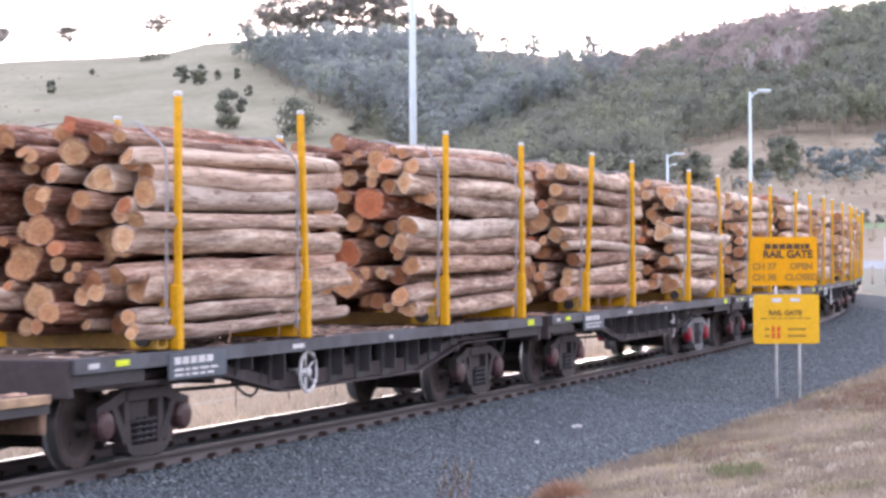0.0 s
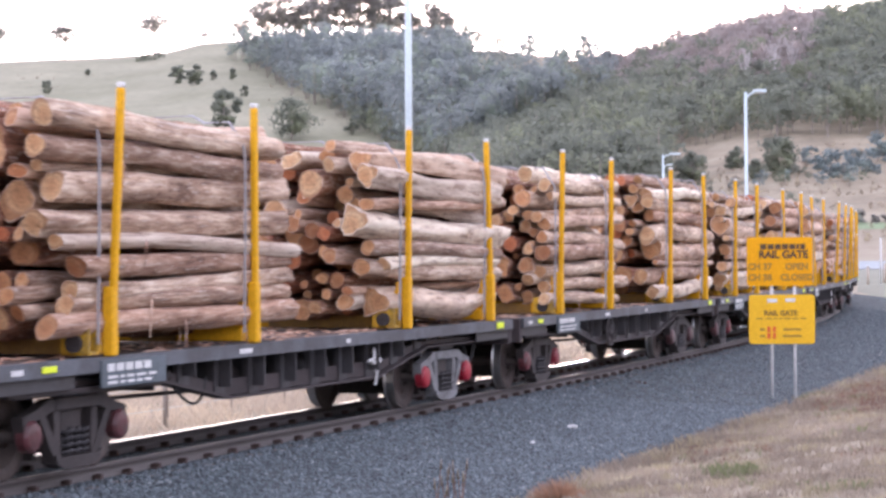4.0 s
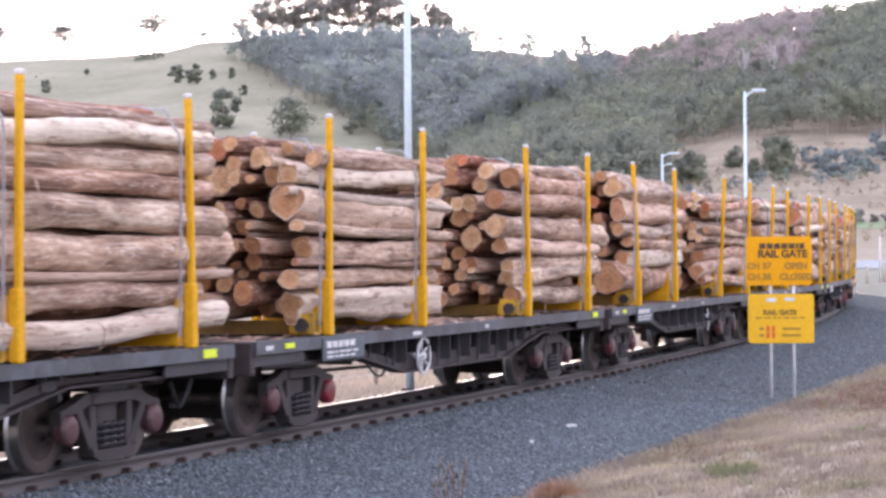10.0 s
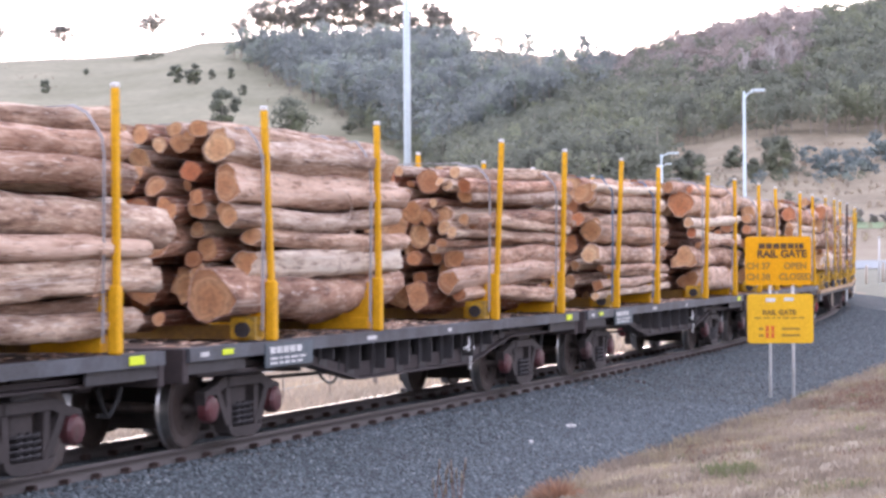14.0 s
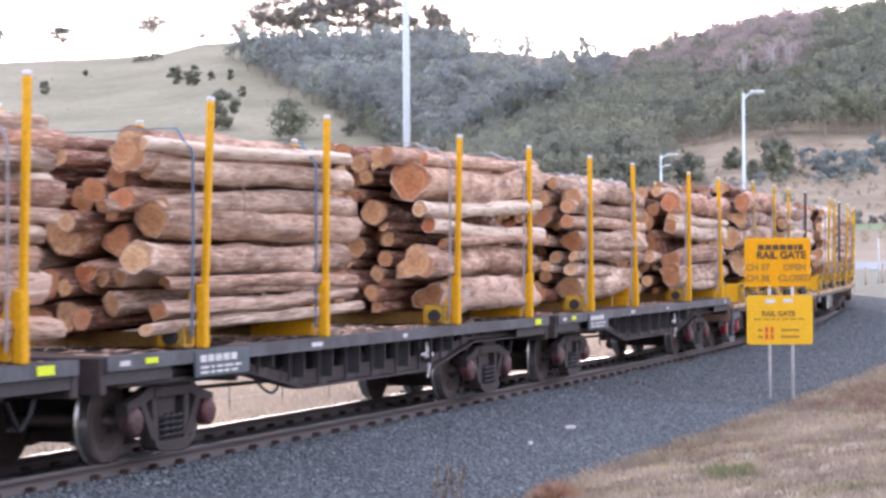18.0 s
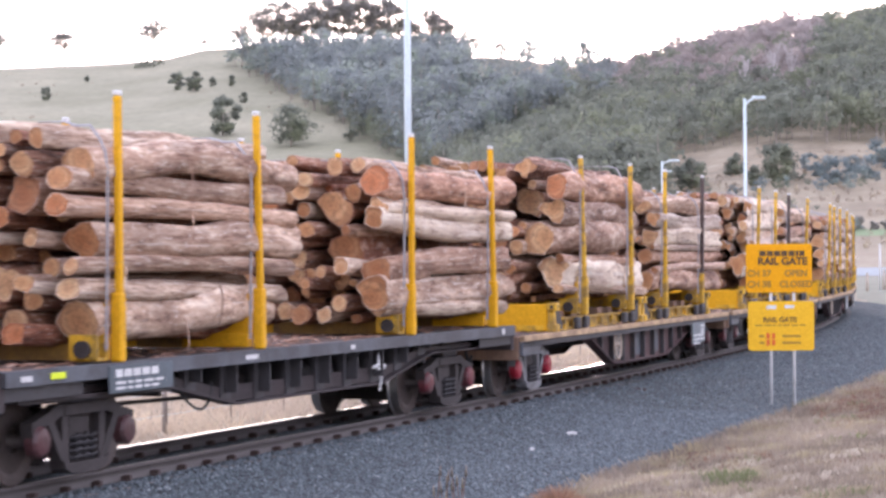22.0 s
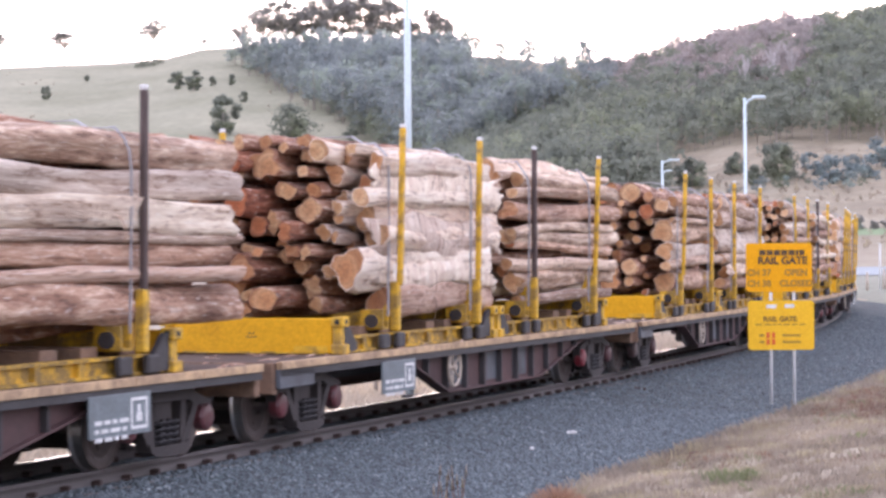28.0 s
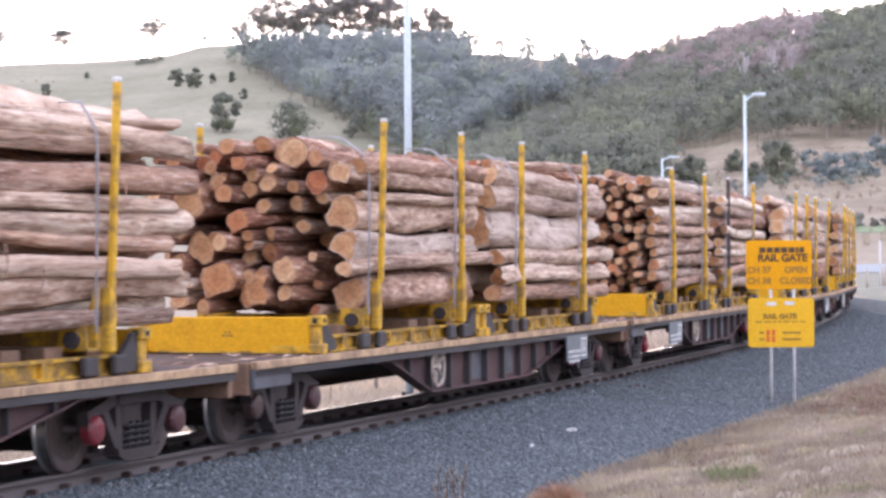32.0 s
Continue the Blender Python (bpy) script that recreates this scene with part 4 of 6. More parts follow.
def log_cradle(q0, q1, stakes, D=0.94, dark=()):
    """A yellow steel cradle with two pairs of stakes, standing on a flat wagon."""
    w = empty("log_cradle", "worn yellow steel log cradle on the flat wagon", "log cradle", "log cradles on the flat wagons")
    a, b = q0 - B_MID, q1 - B_MID
    for s in (-1, 1):
        y = s * 1.03
        bm = boxes((a, b, y - 0.05, y + 0.05, D + 0.002, D + 0.035), (a, b, y - 0.05, y + 0.05, D + 0.17, D + 0.205), (a, b, y - 0.012 - s * 0.02, y + 0.012 - s * 0.02, D + 0.03, D + 0.18))
        side = part("side_beam", bm, YELLOW_DIRTY, w, "worn yellow side beam with pockets")
        for xs in stakes:
            for dx in (-0.42, 0.14):
                part("ratchet_box", boxes((xs - B_MID + dx, xs - B_MID + dx + 0.26, min(s * 1.09, s * 1.17), max(s * 1.09, s * 1.17), D + 0.012, D + 0.2), bevel=0.02), STEEL, w, "black ratchet box")
        for xr in np.linspace(a + 0.15, b - 0.15, 8):
            part("rib", boxes((xr - 0.05, xr + 0.05, y - 0.045, y + 0.045, D + 0.036, D + 0.169)), YELLOW_DIRTY, side)
    for x, s in ((a, 1), (b, -1)):
        # unseen beams added to close the gap below the logs, brown for its shadow
        for k in range(3):
            xc = x + s * (0.55 + 0.75 * k)
            part("cross_beam", boxes((xc - 0.16, xc + 0.16, -0.92, 0.92, D + 0.06, D + 0.3), bevel=0.01), RUST_TIMBER, w, "brown beam added to fill the dark gap under the logs")
        bm = boxes((x - 0.06, x + 0.06, -1.04, 1.04, D + 0.01, D + 0.43), bevel=0.012)
        eb = part("end_beam", bm, YELLOW, w, "deep bright yellow end beam")
        part("dirt_streak", boxes((x - s * 0.0605 - 0.0025, x - s * 0.0605 + 0.0025, -0.98, -0.55, D + 0.02, D + 0.1), (x - s * 0.0605 - 0.0025, x - s * 0.0605 + 0.0025, -0.95, 0.9, D + 0.012, D + 0.035)), YELLOW_WORN, eb, "dark grime along the lower edge")
        for k in range(5):
            part("bolt_hole", boxes((x - s * 0.0605 - 0.002, x - s * 0.0605 + 0.002, -0.06 + 0.05 * (k % 3) + 0.025 * (k // 3), -0.035 + 0.05 * (k % 3) + 0.025 * (k // 3), D + 0.2 + 0.04 * (k // 3), D + 0.222 + 0.04 * (k // 3))), STEEL, eb)
        for sy in (-1, 1):
            bm = bmesh.new()
            prism(bm, [(x + s * 0.10, D + 0.03), (x + s * 0.10, D + 0.40), (x + s * 0.17, D + 0.40), (x + s * 0.5, D + 0.12), (x + s * 0.5, D + 0.03)], sy * 1.11 - 0.03, sy * 1.11 + 0.03)
            part("corner_brace", bm, STEEL, w, "black sloping corner brace")
            bm = boxes((x - 0.10, x + 0.10, sy * 1.12 - 0.08, sy * 1.12 + 0.08, D + 0.004, D + 0.12), (x - 0.10, x + 0.10, sy * 1.12 - 0.08, sy * 1.12 + 0.08, D + 0.33, D + 0.45), (x - 0.07, x + 0.07, sy * 1.10 - 0.05, sy * 1.10 + 0.05, D + 0.1, D + 0.34), bevel=0.012)
            part("corner_block", bm, YELLOW_WORN, eb, "worn yellow corner casting")
            part("lock_hole", boxes((x - 0.104, x - 0.098, sy * 1.12 - 0.03, sy * 1.12 + 0.03, D + 0.36, D + 0.42), (x - 0.035, x + 0.035, sy * 1.12 - 0.084, sy * 1.12 + 0.084, D + 0.365, D + 0.415)), RUBBER, eb)
    for k, xs in enumerate(stakes):
        stake_pair(w, xs - B_MID, D + 0.23, 3.77, YELLOW_WORN, 0.62, winch=True, upper=BLACK_POST if k in dark else None, beam_h=0.2)
    return w


# ---- logs ----
def log_mesh(seed, odd=0.0, n=12, k=15, sway=1.0):
    """One log of unit length and radius, a little bent, with knots and two sawn ends."""
    rng = random.Random(seed)
    bm = bmesh.new()
    rings = []
    b1, b2, ph = rng.uniform(-0.9, 0.9), rng.uniform(-0.8, 0.8), rng.uniform(0, 6.28)
    lobes = [(rng.randint(2, 4), rng.uniform(0.02, 0.06) + odd * rng.uniform(0.1, 0.22), rng.uniform(0, 6.28)) for _ in range(3)]
    taper = rng.uniform(-0.12, 0.12)
    cut0, cut1 = rng.uniform(-0.012, 0.012), rng.uniform(-0.012, 0.012)
    for i in range(k):
        x = i / (k - 1)
        oy, oz = b1 * (4 * x * (1 - x) - 0.6) * 0.6 + b2 * 0.3 * math.sin(6.28 * x + ph), 0.14 * math.sin(9 * x + 2 * ph) + b2 * (4 * x * (1 - x) - 0.6) * 0.5
        ring = []
        for j in range(n):
            a = 2 * math.pi * j / n
            r = 0.97 + taper * (x - 0.5) + sum(q * math.cos(m_ * a + p + x * 1.5) for m_, q, p in lobes)
            r += noise.noise(Vector((x * 7 + seed, math.cos(a) * 1.3, math.sin(a) * 1.3))) * (0.2 + 0.25 * odd)
            r += noise.noise(Vector((x * 26 + seed, math.cos(a) * 0.9, math.sin(a) * 0.9 + 5))) * 0.1
            tilt = (cut0 if i == 0 else cut1 if i == k - 1 else 0) * math.cos(a) * 3
            ring.append(bm.verts.new((x + tilt * 0.4, oy * sway + math.cos(a) * r, oz * sway + math.sin(a) * r)))
        rings.append(ring)
    for i in range(k - 1):
        for j in range(n):
            f = bm.faces.new((rings[i][j], rings[i][(j + 1) % n], rings[i + 1][(j + 1) % n], rings[i + 1][j]))
            f.smooth = True
    for ring, flip, dx in ((rings[0], False, -1), (rings[-1], True, 1)):
        c = sum((v.co for v in ring), Vector()) / n
        inner = [bm.verts.new(c + (v.co - c) * 0.93) for v in ring]
        mid = bm.verts.new(c)
        for j in range(n):
            q = [ring[j], ring[(j + 1) % n], inner[(j + 1) % n], inner[j]]
            t3 = [inner[j], inner[(j + 1) % n], mid]
            bm.faces.new(q if flip else q[::-1])
            f = bm.faces.new(t3 if flip else t3[::-1])
            f.material_index = 1
    bmesh.ops.recalc_face_normals(bm, faces=bm.faces)
    return bm


LOG_MESHES = {}
for mi, bk in enumerate(BARK):
    for s_ in range(8):
        for odd_ in (0, 1, 2):
            me_ = bpy.data.meshes.new("log")
            b_ = log_mesh(100 * mi + s_ * 3 + 1, 0.0) if odd_ == 0 and s_ < 4 else log_mesh(100 * mi + s_ * 3 + 1, 0.05, sway=1.35) if odd_ == 0 else log_mesh(100 * mi + s_ * 3 + 1, 0.45) if odd_ == 1 else log_mesh(100 * mi + s_ * 3 + 1, 0.0, 10, 5)
            b_.to_mesh(me_)
            b_.free()
            me_.materials.append(bk)
            me_.materials.append(CUT)
            LOG_MESHES[(mi, s_, odd_)] = me_


def pack(rng, near, width, top, big):
    """Round sections piled between two walls: (side offset to the camera, height, radius)."""
    placed = []
    z, pr = 0.0, None
    tall = near[0] / 2 + near[-1] / 2 + 0.97 * sum(math.sqrt(a * b) for a, b in zip(near[:-1], near[1:]))
    for d in (d * top / tall for d in near):
        r = d / 2
        z = r if pr is None else z + 2 * math.sqrt(pr * r) * 0.97
        placed.append((width / 2 - r, z, r))
        pr = r
    xs = np.linspace(-1, 1, 41)
    fails = 0
    while fails < 14 and len(placed) < (180 if big <= 0 else 110):
        u = rng.random()
        r = rng.uniform(0.055, 0.095) if u < 0.34 or big <= 0 else rng.uniform(0.09, 0.14) if u < 0.82 else rng.uniform(0.14, 0.2 + 0.1 * big)
        cand = xs * (width / 2 - r)
        zz = np.full(len(cand), r)
        for px, pz, q in placed:
            d = (r + q) ** 2 - (cand - px) ** 2
            ok = d > 0
            zz[ok] = np.maximum(zz[ok], pz + np.sqrt(d[ok]) * 0.985)
        i = int(np.argmin(zz + np.array([rng.random() * 0.03 for _ in cand])))
        crown = top + 0.04 + 0.2 * (1 - (2 * cand[i] / width) ** 2)
        if zz[i] + r > crown:
            fails += 1
            continue
        placed.append((float(cand[i]), float(zz[i]), r))
    return placed


def log_stack(mid, reach, q1, bed_z, top, near, seed, stakes, tone=0, big=0.3, label="", strap=None, pale=(), skew=0.0):
    """Logs between two pairs of stakes; reach: how far the near logs stand out before the first pair, least and most."""
    rng = random.Random(seed)
    root = empty("log_stack", label or "stack of sawn eucalypt logs strapped between stakes", "log stack", "log stacks on the train")
    logs = pack(rng, near, 2.26, top, big)
    hung = []
    for i, (lat, z, r) in enumerate(logs):
        if lat > 0.62:
            a_ = stakes[0] - rng.uniform(*reach)
        else:                                   # behind the near rows the ends are more uneven, some far back
            m_ = sum(reach) / 2
            a_ = stakes[0] - skew * (0.62 - lat) / 1.7 - rng.uniform(m_ - 0.25, m_ + 0.35) + (rng.uniform(0.3, 1.1) if rng.random() < 0.16 else 0.0)
        L_ = q1 + rng.uniform(-0.3, 0.3) - a_
        c = a_ + L_ / 2
        u = rng.random()
        kind_ = (0 if u < 0.62 else 1 if u < 0.82 else 2) if tone == 0 else (0 if u < 0.35 else 1 if u < 0.8 else 2) if tone == 1 else (0 if u < 0.35 else 1 if u < 0.42 else 2)
        # behind the pale slabs every inner log takes the shade-dark bark
        kind_ = 3 if tone == 3 and lat > 0.5 else 2 if i in pale else 4 if tone == 3 else kind_
        if lat < 0.6 and tone != 3 and rng.random() < 0.8:      # most inner logs get the dark bark that paints in the stack's shade
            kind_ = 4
        odd = 1 if i in pale or tone == 3 or r > 0.13 and rng.random() < 0.25 + 0.5 * big else 0
        crest = all(q[1] <= z or abs(q[0] - lat) > r for q in logs)
        plain_row = lat < 0.55 and not crest and odd == 0          # rows that show only their ends
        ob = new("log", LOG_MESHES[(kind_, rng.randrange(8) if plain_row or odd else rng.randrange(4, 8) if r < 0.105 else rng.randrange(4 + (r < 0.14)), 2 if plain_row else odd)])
        ob.parent = root
        flip = rng.random() < 0.5
        ob.rotation_euler = (rng.uniform(0, 6.28), rng.uniform(-0.026, 0.026) if lat > 0.6 else rng.uniform(-0.018, 0.018), rng.uniform(-0.018, 0.018) + (math.pi if flip else 0))
        ob.location = (c - mid + (L_ / 2 if flip else -L_ / 2), -lat, bed_z + z)
        ob.scale = (L_, r * 0.97, r * 0.95)
        if tone == 3 and lat > 0.62:
            ob.rotation_euler.x = rng.uniform(-0.2, 0.2)
            ob.scale = (L_ * 0.94, r * 0.9, r * 1.16)
        if lat > 0.7 and rng.random() < (1.0 if tone == 3 else 0.45 if big > 0.9 else 0.3):
            hung.append((c - mid + rng.uniform(-0.42, 0.42) * L_, -lat - r * 0.95, bed_z + z))
    for hx, hy, hz in hung:
        n_, drop, sway = 7, rng.uniform(0.15, 0.55), rng.uniform(-0.15, 0.15)
        v_ = []
        for k in range(n_):
            u = k / (n_ - 1)
            w_ = 0.018 * (1 - 0.7 * u)
            px, pz = hx + sway * u + 0.03 * math.sin(5 * u + hx), max(hz - drop * u * u - 0.05 * u, bed_z - 0.15)
            v_ += [(px - w_, hy - 0.02 - 0.05 * math.sin(3 * u), pz), (px + w_, hy - 0.025 - 0.05 * math.sin(3 * u), pz)]
        raw("bark_strip", v_, [(2 * k, 2 * k + 1, 2 * k + 3, 2 * k + 2) for k in range(n_ - 1)], BARK[rng.randrange(2)], root)
    # webbing over the load at both pairs of stakes
    lats = np.linspace(1.12, -1.12, 15)
    for k, xs in enumerate(stakes):
        over = []
        for la in lats:
            hz = max([z + math.sqrt(max(0.0, r * r - (lat - la) ** 2)) for lat, z, r in logs if abs(lat - la) < r] + [0.3])
            over.append(hz)
        hull = [max(over[max(0, i - 2):i + 3]) for i in range(len(over))]
        x = xs - mid - 0.2
        r0_ = near[-1] / 2
        pts = [(x, -1.15, bed_z - 0.05), (x + 0.01, -1.165, bed_z + top * 0.5), (x + 0.02, -1.165, bed_z + top - 2.1 * r0_), (x + 0.02, -1.145, bed_z + top - r0_), (x + 0.03, -1.08, bed_z + top - 0.25 * r0_)] + [(x + 0.03 + 0.03 * i, -la, bed_z + h_ + 0.015) for i, (la, h_) in enumerate(zip(lats, hull)) if i > 0] + [(x + 0.45, 1.13, bed_z)]
        bm = bmesh.new()
        tube(bm, pts, 0.016, 6, 0.4)
        part("strap", bm, strap or STRAP, root, "webbing strap over the load")
    return root


def bark_sheet(root, x0, x1, z0, z1, y, seed):
    """A stiff sheet of bleached bark hanging on the side of a stack, creased and torn at its ends."""
    rng = random.Random(seed)
    nx, nz = 46, 9
    v, f = [], []
    torn = [(rng.uniform(-0.25, 0.2), rng.uniform(-0.3, 0.25)) for _ in range(nz)]
    for side in (0.0, 0.014):
        for i in range(nx):
            u = i / (nx - 1)
            for k in range(nz):
                w_ = k / (nz - 1)
                x = x0 + torn[k][0] + (x1 + torn[k][1] - x0 - torn[k][0]) * u
                p = Vector((x * 2.3 + seed, w_ * 1.6, seed * 3.1))
                fold = noise.noise(p) * 0.03 + abs(noise.noise(Vector((x * 1.3 + w_ * 2.0, w_ * 2.5 + seed, 1.7)))) * 0.04
                edge = 0.05 * noise.noise(Vector((x * 3.0, seed, w_ * 0.3))) * (1 if w_ > 0.5 else -1)
                v.append((x, y + 0.05 * (2 * w_ - 1) ** 2 - min(fold, 0.035) + side, z0 + (z1 - z0) * w_ + edge + 0.05 * math.sin(2.1 * x + seed)))
    m = nx * nz
    for i in range(nx - 1):
        for k in range(nz - 1):
            a = i * nz + k
            f += [(a, a + nz, a + nz + 1, a + 1), (m + a, m + a + 1, m + a + nz + 1, m + a + nz)]
    rim = [k for k in range(nz)] + [i * nz + nz - 1 for i in range(1, nx)] + [(nx - 1) * nz + k for k in range(nz - 2, -1, -1)] + [i * nz for i in range(nx - 2, 0, -1)]
    f += [(a, b, m + b, m + a) for a, b in zip(rim, rim[1:] + rim[:1])]
    ob = raw("bark_sheet", v, f, BARK[3], root, True)
    tagged(ob, "torn pale sheet of bark")


# ---- the train: wagons in order, each with the place of its first stake behind the first one's ----
TRAIN = []          # (thing, offset of its origin on the train, half distance of its bogies)


def ride(ob, offset, half):
    TRAIN.append((ob, offset, half))


A_PITCH, B_PITCH, B_FIRST = 14.8645, 16.344, 105.50
first_a = log_wagon()
A_WAGONS = [first_a] + [copy_thing(first_a, Matrix.Identity(4)) for _ in range(6)]
for i, w_ in enumerate(A_WAGONS):
    ride(w_, i * A_PITCH + A_MID, 5.15)
    if i in (0, 3):
        hand_wheel(w_, 3.42 - A_MID, -1.13, 0.72)
    elif i == 2:
        hand_wheel(w_, 3.42 - A_MID, -1.13, 0.72, 0.23, BOGIE, "dark spoked hand brake wheel")
    else:
        rope_tie(w_, 7.0 - A_MID, 0.72)



def splay(w, leans):
    """Tilt the near stakes of each bolster outwards by so many degrees, about their sockets."""
    rows_ = sorted((c for c in w.children if c.name.startswith("bolster")), key=lambda c: c.location.x)
    for bolster, deg in zip(rows_, leans):
        for st in bolster.children:
            if st.name.startswith("stake") and st.location.y < 0:
                a, y, zc = radians(deg), st.location.y, 1.35
                st.matrix_local = Matrix.Translation((0, y, zc)) @ Matrix.Rotation(a, 4, "X") @ Matrix.Translation((0, 0, -zc))


def repaint(ob, material):
    ob.data = ob.data.copy()
    ob.data.materials[0] = material


def bright_bogie(w, k):
    """One bogie of the wagon has fresh pale frames and bright red caps."""
    bog = sorted((c for c in w.children if c.name.startswith("bogie")), key=lambda c: c.location.x)[k]
    for c in bog.children:
        if c.name.startswith("side_frame"):
            repaint(c, PALE_FRAME)
            tagged(c, "pale grey cast bogie side frame")
        elif c.name.startswith("bearing_cap"):
            repaint(c, BRIGHT_RED)
            tagged(c, "bright red bearing cap")


bright_bogie(A_WAGONS[1], 1)
for c_ in A_WAGONS[6].children:
    if c_.name.startswith("marker") and c_.location.x > 0:
        repaint(c_, WHITE)
        c_.scale = (0.35, 1, 0.9)
        tagged(c_, "small white painted mark")
LEAN_A = [(0.4, -1.5, 0.4, 0), (2.8, 0, 0.7, -1.5), (1.2, 0.7, 0.7, -0.8), (0.4, 0.2, -0.8, 0), (-2.3, -0.3, 2.5, 1.7), (2.4, 1.0, 1.4, 0), (-0.3, -1.1, 0.2, -1.1)]
LEAN_B = [(-1.6, -0.2, 0, 0.6), (1.6, 1.1, 0.2, 2.2), (1.6, 0, 0.3, 0.8)]
for w_, lean_ in zip(A_WAGONS, LEAN_A):
    splay(w_, lean_)

# near-side logs from the bed up: thickness in metres
LOGS_A = [[.16, .2, .33, .23, .31, .19, .32, .25, .2], [.25, .25, .26, .25, .3, .28, .28, .24],
          [.24, .2, .2, .22, .16, .26, .3, .26, .26], [.38, .26, .2, .2, .38, .18, .31, .3],
          [.18, .22, .25, .28, .2, .21, .2, .15, .22], [.27, .28, .1, .38, .33, .23, .25, .26],
          [.4, .24, .1, .3, .15, .46, .13, .25, .22], [.26, .24, .2, .22, .34, .3, .28],
          [.54, .28, .2, .25, .33, .34], [.26, .34, .32, .18, .17, .24, .24, .22]]
LOGS_A += [[.12, .18, .14, .15, .32, .38, .25, .26, .14], [.36, .38, .12, .18, .18, .44, .14],
           [.4, .2, .17, .33, .2, .22, .34], [.2, .4, .35, .3, .24, .36]]
REACH_A = [(0.3, 1.05), (0.3, 1.15), (0.3, 1.15), (0.4, 1.4), (0.05, 0.5), (0.55, 1.4), (0.3, 1.1),
           (0.25, 1.1), (0.1, 1.0), (0.45, 1.5), (0.3, 1.2), (0.2, 1.4), (0.1, 1.0), (0.4, 0.9)]
HEIGHT_A = [1.93, 2.07, 2.08, 2.06, 1.96, 2.11, 2.0, 2.02, 2.07, 1.94, 1.94, 2.12, 1.99, 1.97]      # of the near side
STRIPPED_A = {3: (0, 6), 6: (0, 7), 8: (4,), 9: (1,), 10: (1, 8), 11: (0,)}
k_ = 0
for i in range(7):
    for h_, (q0, q1, st) in enumerate(((REACH_A[2 * i], 4.35, (0.0, 3.252)), (REACH_A[2 * i + 1], 12.1, (7.936, 11.278)))):
        near = LOGS_A[k_]
        st_ob = log_stack(A_MID, q0, q1, 1.106 + 0.17, HEIGHT_A[k_], near, 40 + k_, st, tone=2 if k_ in (3, 4) else 0, big=0.3 + 0.25 * (i > 3), pale=STRIPPED_A.get(k_, ()), strap=STRAP_BLUE if k_ == 10 else None)
        ride(st_ob, i * A_PITCH + A_MID, 5.15)
        k_ += 1

first_b = flat_wagon()
B_WAGONS = [first_b] + [copy_thing(first_b, Matrix.Identity(4)) for _ in range(8)]
for i, w_ in enumerate(B_WAGONS):
    ride(w_, B_FIRST + i * B_PITCH + B_MID, 6.375)
    hanging_plate(w_, 8.95 if i % 2 == 0 else 0.0)
bright_bogie(first_b, 0)
lead = flat_wagon("flat_wagon", 0.82, "low flat wagon with a bare timber-edged deck")
ride(lead, -14.7 + B_MID, 6.375)
CRADLE_1 = log_cradle(-1.75, 4.1, (0.0, 3.272))
CRADLE_2 = [log_cradle(4.4, 10.2, (6.055, 9.479)), log_cradle(4.4, 10.2, (6.055, 9.479), dark=(1,)), log_cradle(4.4, 10.2, (6.055, 9.479), dark=(0,))]
used = set()
LOGS_B = [[.13, .43, .15, .48, .32, .36], [.43, .18, .32, .13, .38, .3, .34], [.28, .38, .32, .24, .2, .22, .22], [.18, .3, .2, .18, .26, .17, .28, .16, .26],
          [.44, .2, .32, .43, .12, .28, .22], [.2, .22, .2, .48, .28, .25], [.16, .17, .2, .15, .19, .17, .2, .17, .18, .16], [.2, .17, .2, .16, .2, .17, .2, .18, .2]]
REACH_B = [(0.8, 1.4), (0.35, 0.9), (0.3, 1.1), (0.1, 1.0), (0.2, 1.0), (0.4, 1.1)]
HEIGHT_B = [2.11, 1.88, 2.05, 2.0, 1.95, 1.98]
STRIPPED_B = {2: (1, 2, 3, 4), 5: (3,), 4: (2,)}
for i in range(9):
    second = CRADLE_2[1] if i == 0 else CRADLE_2[2] if i in (1, 3) else CRADLE_2[0]
    for src in (CRADLE_1, second):
        ob = src if src.name not in used else copy_thing(src, Matrix.Identity(4))
        used.add(src.name)
        splay(ob, LEAN_B[i % 3][:2] if src is CRADLE_1 else LEAN_B[i % 3][2:])
        ride(ob, B_FIRST + i * B_PITCH + B_MID, 6.375)
    for h_, (q0, q1, st) in enumerate(((REACH_B[2 * i % 6], 4.4, (0.0, 3.272)), (REACH_B[(2 * i + 1) % 6], 11.6 if i == 0 else 11.25, (6.055, 9.479)))):
        small = i == 3
        st_ob = log_stack(B_MID, q0, q1, 0.94 + 0.47, HEIGHT_B[(2 * i + h_) % 6], LOGS_B[(2 * i + h_) % len(LOGS_B)], 90 + 2 * i + h_, st, tone=3 if (i, h_) == (1, 0) else 1 if i in (0, 2) else 0,
                          pale=STRIPPED_B.get(2 * i + h_, ()), big=0.0 if small else 1.0 if i in (0, 1, 2) else 0.5, skew=(1.7 if i == 1 else 0.9 if i < 3 else 0.3) if h_ == 0 else 0.0, label="stack of thick irregular logs on a yellow cradle" if not small else "stack of many thin logs on a yellow cradle")
        ride(st_ob, B_FIRST + i * B_PITCH + B_MID, 6.375)
        if (i, h_) == (1, 0):
            for k, (xa, xb, za, zb) in enumerate(((-0.75, 4.2, 1.72, 2.06), (-0.65, 4.55, 2.12, 2.62), (-0.5, 4.6, 2.78, 3.25))):
                bark_sheet(st_ob, xa - B_MID, xb - B_MID, za, zb, -1.115, 5 + 3 * k)


